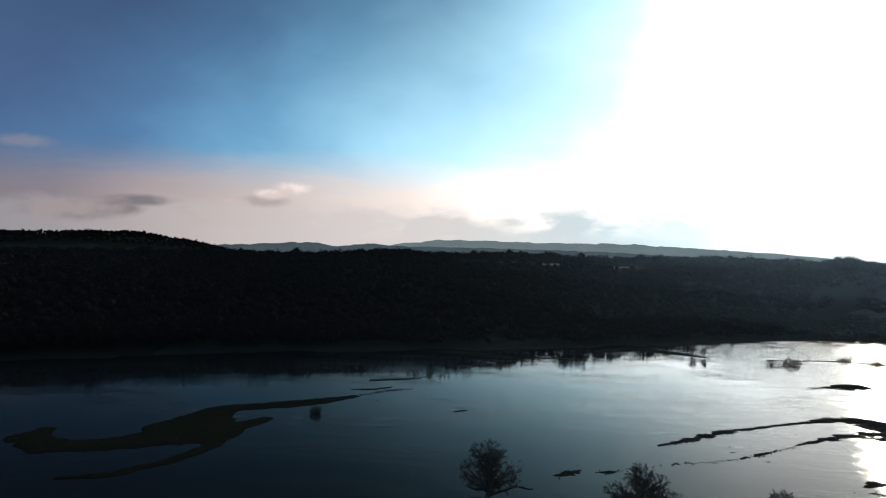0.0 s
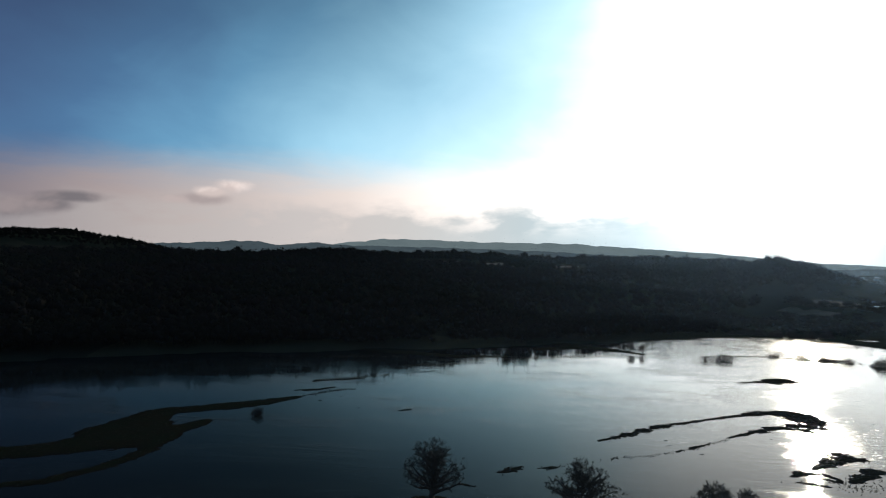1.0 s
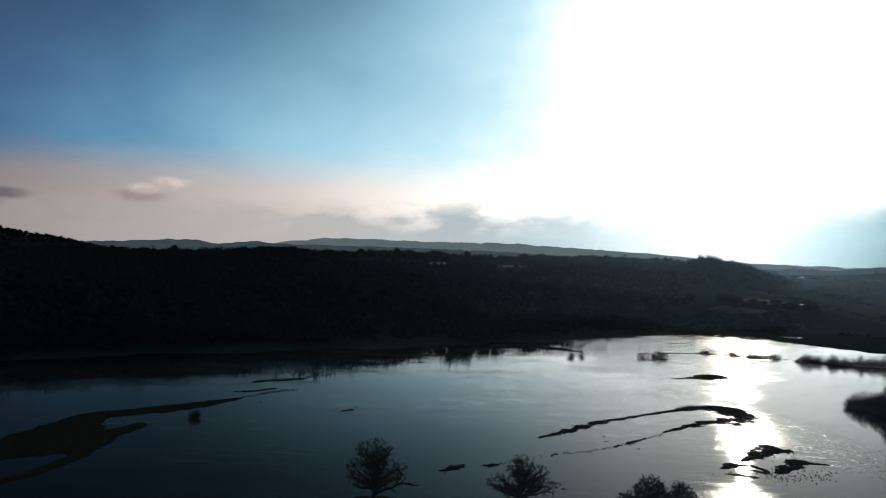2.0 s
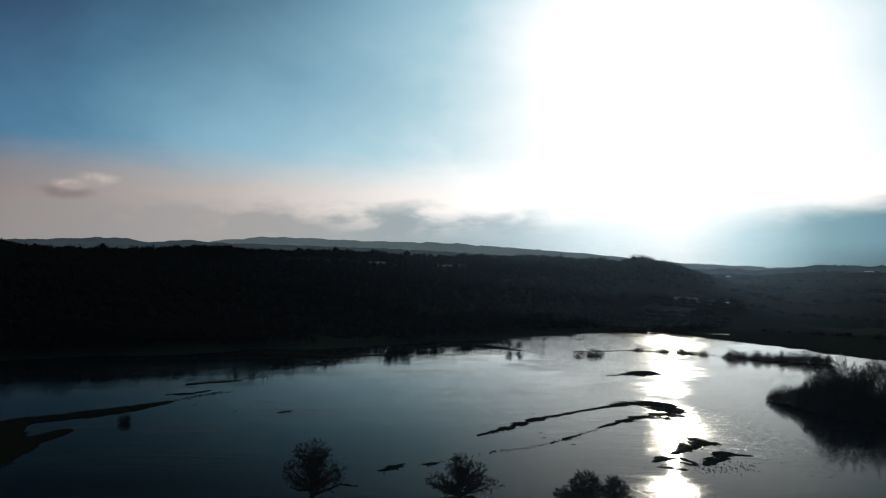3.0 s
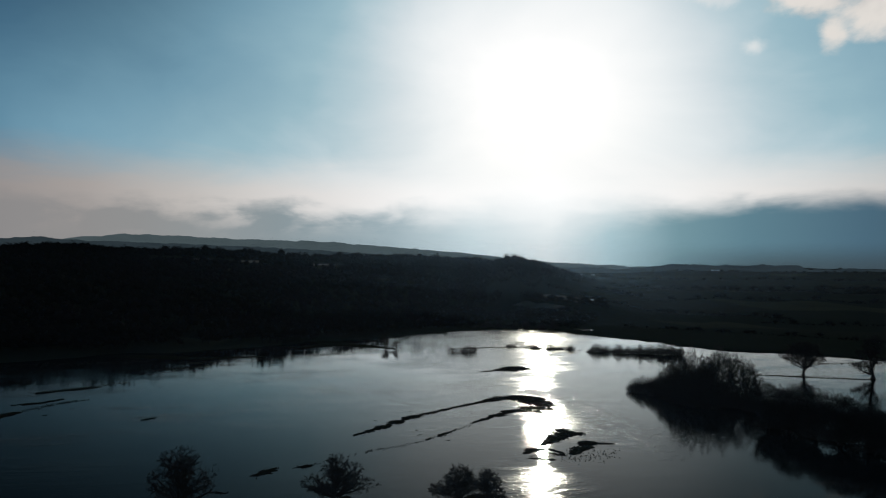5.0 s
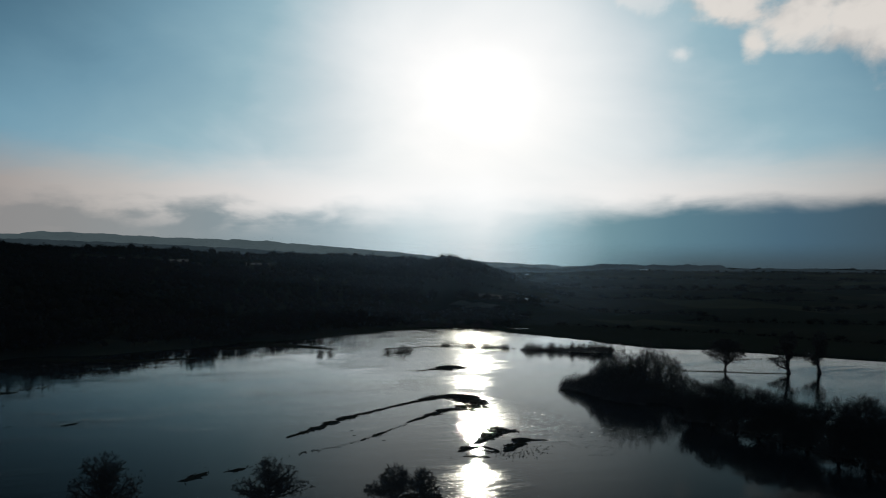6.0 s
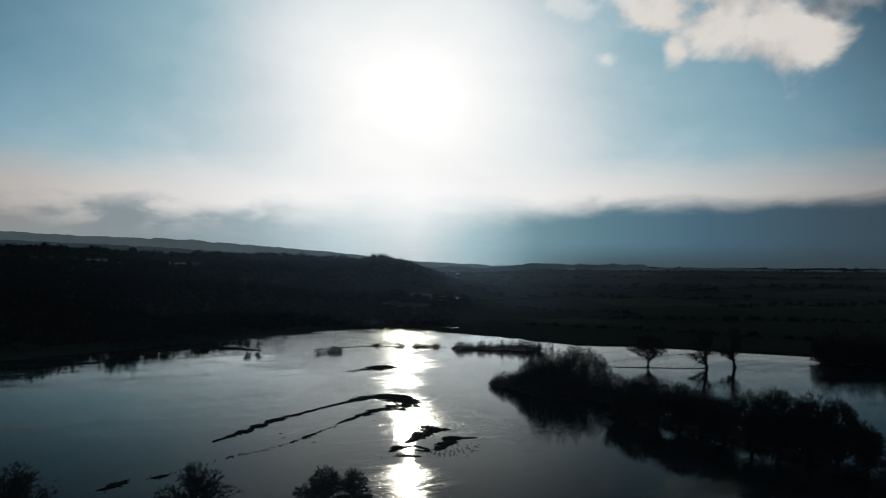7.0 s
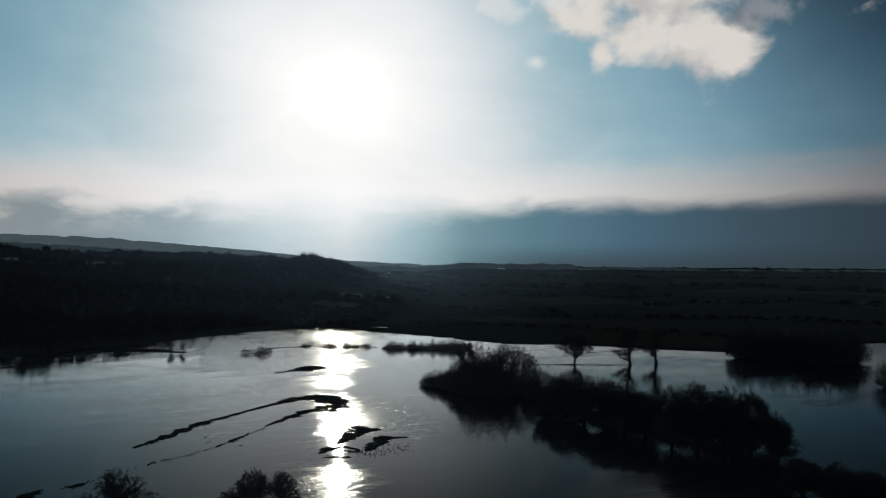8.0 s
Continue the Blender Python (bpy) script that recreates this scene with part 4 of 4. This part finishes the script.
# ---- mudbanks and drowned grass ----
def mudbank(name, spines, seed, label, step=0.5, tall=0.32):
    """Low ground breaking the water along lines of (x, y, half width)."""
    pts = np.array([p for s in spines for p in s], float)
    pad = pts[:, 2].max() + 3
    xs, ys = np.arange(pts[:, 0].min() - pad, pts[:, 0].max() + pad, step), np.arange(pts[:, 1].min() - pad, pts[:, 1].max() + pad, step)
    x, y = np.meshgrid(xs, ys)
    h = np.full(x.shape, -1.0)
    for s in spines:
        for (x0, y0, w0), (x1, y1, w1) in zip(s[:-1], s[1:]):
            dx, dy = x1 - x0, y1 - y0
            u = np.clip(((x - x0) * dx + (y - y0) * dy) / (dx * dx + dy * dy), 0, 1)
            away = np.hypot(x - x0 - u * dx, y - y0 - u * dy)
            wide = w0 + (w1 - w0) * u
            h = np.maximum(h, np.clip((wide - away) / np.minimum(wide, 3.0), -1, 1))
    h = h * tall + 0.04 + 0.15 * rough_field(x, y, 8.0, seed, 5) + 0.12 * rough_field(x, y, 2.4, seed + 1, 4)
    h = np.where(h > 0, h * 0.5, h)
    ok = h > -0.25
    index = np.arange(h.size).reshape(h.shape)
    cell = ok[:-1, :-1] | ok[1:, :-1] | ok[:-1, 1:] | ok[1:, 1:]
    a, b, c, d = index[:-1, :-1][cell], index[:-1, 1:][cell], index[1:, 1:][cell], index[1:, :-1][cell]
    tris = np.concatenate([np.stack([a, b, c], 1), np.stack([a, c, d], 1)])
    verts = np.stack([x, y, np.maximum(h, -0.4)], -1).reshape(-1, 3)
    used, tris = np.unique(tris, return_inverse=True)
    data = array_mesh(name, verts[used], tris.reshape(-1, 3), BANK)
    ob = tagged(new(name, data), label, "mudbank", "mudbanks in the flood", "structure")
    dry = verts[(h > 0.05).ravel()]
    return dry


DRY = []
DRY.append(mudbank("mudbank", [[(14.5, 189, 0.4), (19.5, 194, 1.3), (25.5, 200, 1.5), (32.5, 208.5, 1.8), (40, 214.5, 1.1), (49, 221.5, 0.9), (60.5, 229.5, 1.3), (69, 235, 3.2), (77, 234.5, 5.4), (79.5, 226, 4.4), (77.5, 218.5, 3.8), (74.5, 212, 2.2)],
                               [(49.5, 198.6, 0.3), (54, 202.5, 0.9), (59, 207.5, 1.6), (66, 213, 2.0), (76, 217.5, 2.8)]], 51, "forked bank of dark grass and mud breaking the flood"))
DRY.append(mudbank("mudbank", [[(77.5, 297, 0.3), (86, 299.5, 1.6), (92, 301.5, 5.0), (96, 305, 6.5)]], 52, "small wedge of dark turf above the flood"))
DRY.append(mudbank("mudbank", [[(61.5, 170.5, 1.0), (67, 177.5, 2.4), (73, 183, 3.2), (76, 181, 1.2)]], 53, "patch of mud and drowned turf above the flood"))
DRY.append(mudbank("mudbank", [[(65.5, 161.5, 1.1), (69, 165, 1.7), (74, 170.5, 2.2), (79, 169.5, 1.0)]], 54, "patch of mud and drowned turf above the flood"))
DRY.append(mudbank("mudbank", [[(54.5, 164, 0.9), (57, 166.5, 1.6), (61.5, 167, 1.0), (63.5, 162.5, 0.6)], [(54, 159.5, 0.5), (56.5, 158.5, 0.9), (59.5, 157, 0.4)], [(60, 163.5, 0.4), (62.5, 161, 0.7)]], 55, "ragged scraps of drowned turf"))
DRY.append(mudbank("mudbank", [[(33, 181, 0.5), (38, 186, 0.9), (43, 191, 0.4)]], 56, "thin line of drowned grass"))
DRY.append(mudbank("mudbank", [[(-85, 234, 2.0), (-93, 222, 5.0), (-104, 212, 5.5), (-117, 203, 5.0), (-116, 190, 8.0), (-112, 177, 13.0), (-109, 169, 11.0), (-121, 155, 6.5), (-134, 149, 6.0), (-147, 156, 5.0), (-149, 164, 3.0)],
                               [(-98, 192, 3.0), (-101, 178, 5.0), (-96, 160, 2.5), (-97, 146, 2.2), (-103, 133, 2.5), (-112, 128, 1.5)]], 57, "long low meadow bank rising from the flood", 1.2, 0.6))
DRY.append(mudbank("mudbank", [[(-9.5, 156, 0.9), (-7, 158.5, 1.5), (-5, 161, 0.6)], [(-1, 160.5, 0.4), (2, 161.5, 0.8)], [(-17, 146, 0.5), (-14, 145, 0.5)]], 58, "scraps of drowned grass on the water"))
DRY.append(mudbank("mudbank", [[(-44.5, 218, 0.6), (-42, 220, 0.8)], [(-90, 247, 0.8), (-82, 250, 1.4), (-78, 256, 0.6)], [(-90, 268, 1.0), (-80, 274, 1.5), (-73, 279, 0.8)]], 59, "scraps of drowned grass on the water"))
DRY.append(mudbank("meadow_spit", [[(-2, 401, 5), (24, 416, 8), (40, 400, 5), (53, 386, 1.5)], [(24, 416, 8), (10, 432, 10)]], 60, "grassy spit reaching into the flood", 1.5, 0.7))
DRY.append(mudbank("meadow_spit", [[(-95, 377, 6), (-74, 368, 7), (-46, 357, 5), (-18, 363, 2)]], 61, "grassy spit along the far shore", 1.5, 0.7))
DRY.append(mudbank("mudbank", [[(82, 383, 0.5), (116, 389, 0.6), (135, 378, 0.6), (150, 370, 0.5)], [(157, 360.5, 0.5), (168, 354, 0.8), (182, 346, 0.9), (198, 338, 1.2)]], 62, "thin drowned hedge bank across the flood", 1.0, 0.4))
DRY.append(mudbank("mudbank", [[(185, 276, 0.8), (210, 264, 1.3), (225, 256, 0.8), (236, 252, 0.6)]], 63, "thin drowned field edge", 1.0, 0.35))
DRY.append(mudbank("mudbank", [[(-24, 135.5, 1.5), (-20, 135.5, 2.0)], [(5, 137, 1.5), (9, 137, 1.5)], [(28, 131, 2.5), (38, 133, 2.5)]], 64, "turf round the feet of the near trees", 0.7, 0.5))


def tussocks(name, spots, seed, label, tall=(0.10, 0.24)):
    """Tufts of dead grass: each a spray of thin blades."""
    rng = np.random.RandomState(seed)
    verts, tris = [], []
    for x, y, z in spots:
        h = rng.uniform(*tall)
        for _ in range(7):
            a, lean = rng.uniform(0, 6.283), rng.uniform(0.3, 1.5)
            c, s, k = math.cos(a), math.sin(a), len(verts)
            wide = rng.uniform(0.05, 0.16)
            verts += [(x - s * wide, y + c * wide, z - 0.1), (x + s * wide, y - c * wide, z - 0.1), (x + c * lean * h, y + s * lean * h, z + h)]
            tris.append((k, k + 1, k + 2))
    tagged(new(name, array_mesh(name, np.array(verts), np.array(tris), REED)), label, "grass", kind="stuff")


rng = np.random.RandomState(77)
grassy = np.concatenate([d[rng.permutation(len(d))[: min(len(d) // 3, 900)]] for d in DRY])
grassy[:, :2] += rng.normal(0, 0.55, (len(grassy), 2))
tussocks("bank_grass", grassy, 78, "dead tussocks of grass on the mudbanks")


def drowned(line, count, wide, seed):
    r = np.random.RandomState(seed)
    line = np.array(line, float)
    u = r.uniform(0, len(line) - 1, count)
    i = u.astype(int)
    p = line[i] + (line[i + 1] - line[i]) * (u - i)[:, None] + r.normal(0, wide, (count, 2))
    return np.column_stack([p, np.zeros(count)])


emergent = np.concatenate([
    drowned([(16, 172), (25, 175.5), (33, 181), (43, 191), (49, 197)], 150, 0.5, 1), drowned([(1, 161), (8, 166), (16, 172)], 50, 0.6, 2),
    drowned([(62, 158), (68, 157), (76, 163)], 160, 2.0, 3), drowned([(54, 160), (60, 161)], 80, 1.5, 4), drowned([(70, 235), (84, 241)], 60, 1.2, 9)])
tussocks("drowned_grass", emergent, 79, "tufts of drowned grass piercing the flood", (0.06, 0.22))
far_tufts = np.concatenate([
    drowned([(-90, 270), (-80, 276), (-66, 290)], 260, 1.2, 5), drowned([(-84, 236), (-78, 246), (-70, 254)], 120, 1.0, 6), drowned([(-64, 318), (-46, 328), (-30, 336)], 260, 2.0, 12),
    drowned([(-60, 340), (-20, 352), (30, 372)], 700, 4.0, 7), drowned([(-150, 340), (-110, 346), (-70, 350)], 500, 4.0, 13), drowned([(82, 383), (116, 389), (153, 368)], 500, 0.8, 8),
    drowned([(185, 276), (210, 264), (236, 252)], 220, 0.6, 10), drowned([(250, 300), (312, 296)], 200, 1.5, 11)])
tussocks("drowned_sedge", far_tufts, 81, "clumps of drowned sedge along the far flood edge", (0.12, 0.42))


# ---- pale fields on the slopes ----
def pasture(b0, b1, d0, d1, seed):
    """A sunlit field draped over the slope, with a ragged edge."""
    m, n = 60, 16
    rng = np.random.RandomState(seed)
    u, v = np.meshgrid(np.linspace(0, 1, m), np.linspace(0, 1, n))
    edge = 0.22 * rough_field(u * 900, 0 * u, 300.0, seed, 5) + 0.9 * (2 * u - 1) ** 4
    b = b0 + (b1 - b0) * u + 0.25 * (b1 - b0) * 0.2 * rough_field(v * 900, 0 * v, 260.0, seed + 1, 3)
    d = d0 + (d1 - d0) * (v + 0.5 * edge * (1 - v) - 0.5 * edge * v)
    z = land(b, d) + 0.35
    verts = np.stack([d * np.sin(np.radians(b)), d * np.cos(np.radians(b)), z], -1).reshape(-1, 3)
    k = np.arange(m * n).reshape(n, m)
    q = [k[:-1, :-1].ravel(), k[:-1, 1:].ravel(), k[1:, 1:].ravel(), k[1:, :-1].ravel()]
    tris = np.concatenate([np.stack([q[0], q[1], q[2]], 1), np.stack([q[0], q[2], q[3]], 1)])
    data = array_mesh("pasture", verts, tris, PASTURE)
    data.polygons.foreach_set("use_smooth", [True] * len(data.polygons))
    tagged(new("pasture", data), "pale winter pasture on the slope between dark woods", "field", "fields on the slopes", "structure")


for b0, b1, d0, d1, seed in ((-10.8, -6.4, 880, 985, 3), (-5.2, -1.2, 885, 985, 5), (0.4, 3.0, 900, 985, 6), (17.4, 21.4, 640, 668, 8), (19.6, 23.4, 690, 716, 9)):
    pasture(b0, b1, d0, d1, seed)


# ---- far field ponds and farm roofs ----
def pond(bearing, d, long, wide):
    n, c = 20, polar(bearing, d)
    z = max(height_at(c.x + a, c.y + b) for a in (-0.6 * long, 0, 0.6 * long) for b in (-0.5 * wide, 0, 0.5 * wide)) + 0.5
    verts = [(c.x + long * math.cos(k * 2 * math.pi / n) * (1 + 0.2 * math.sin(3 * k)), c.y + wide * math.sin(k * 2 * math.pi / n), z) for k in range(n)]
    tagged(new("water_pool", mesh_of("water_pool", verts, [tuple(range(n))], WATER)), "shallow flood pool shining in a valley field", "water", kind="structure")


pond(17.4, 546, 7.0, 6.0)
pond(23.0, 521, 7.0, 6.0)
pond(17.33, 658, 4.0, 8.0)
pond(23.13, 698, 8.0, 13.0)


def barn(bearing, d, long, wide, eaves, peak, turn):
    c = polar(bearing, d)
    c.z = height_at(c.x, c.y) - 0.2
    root = thing("barn", c, "long low farm shed with a shining metal roof", "farm building", "farm sheds")
    root.matrix_basis = Matrix.Translation(c) @ pose(0, 0, 0, 0, 0, turn)
    a, b = long / 2, wide / 2
    box = [(-a, -b, 0), (a, -b, 0), (a, b, 0), (-a, b, 0), (-a, -b, eaves), (a, -b, eaves), (a, b, eaves), (-a, b, eaves), (-a, 0, peak), (a, 0, peak)]
    part("wall", mesh_of("wall", box, [(0, 1, 5, 4), (1, 2, 6, 9, 5), (2, 3, 7, 6), (3, 0, 4, 8, 7)], BOARDS), root)
    for sign in (-1, 1):
        o, t = 0.5, 0.12
        v = [(-a - o, sign * (b + o), eaves - 0.1), (a + o, sign * (b + o), eaves - 0.1), (a + o, 0, peak + 0.1), (-a - o, 0, peak + 0.1)]
        v += [(p[0], p[1], p[2] + t) for p in v]
        part("roof", mesh_of("roof", v, [(0, 1, 2, 3), (4, 5, 6, 7), (0, 1, 5, 4), (1, 2, 6, 5), (2, 3, 7, 6), (3, 0, 4, 7)], ROOF), root)


barn(23.63, 1840, 8, 7, 3.0, 4.6, -24)
barn(22.7, 1820, 6, 6, 2.6, 4.0, -24)
barn(32.9, 2560, 34, 12, 3, 5, -32)
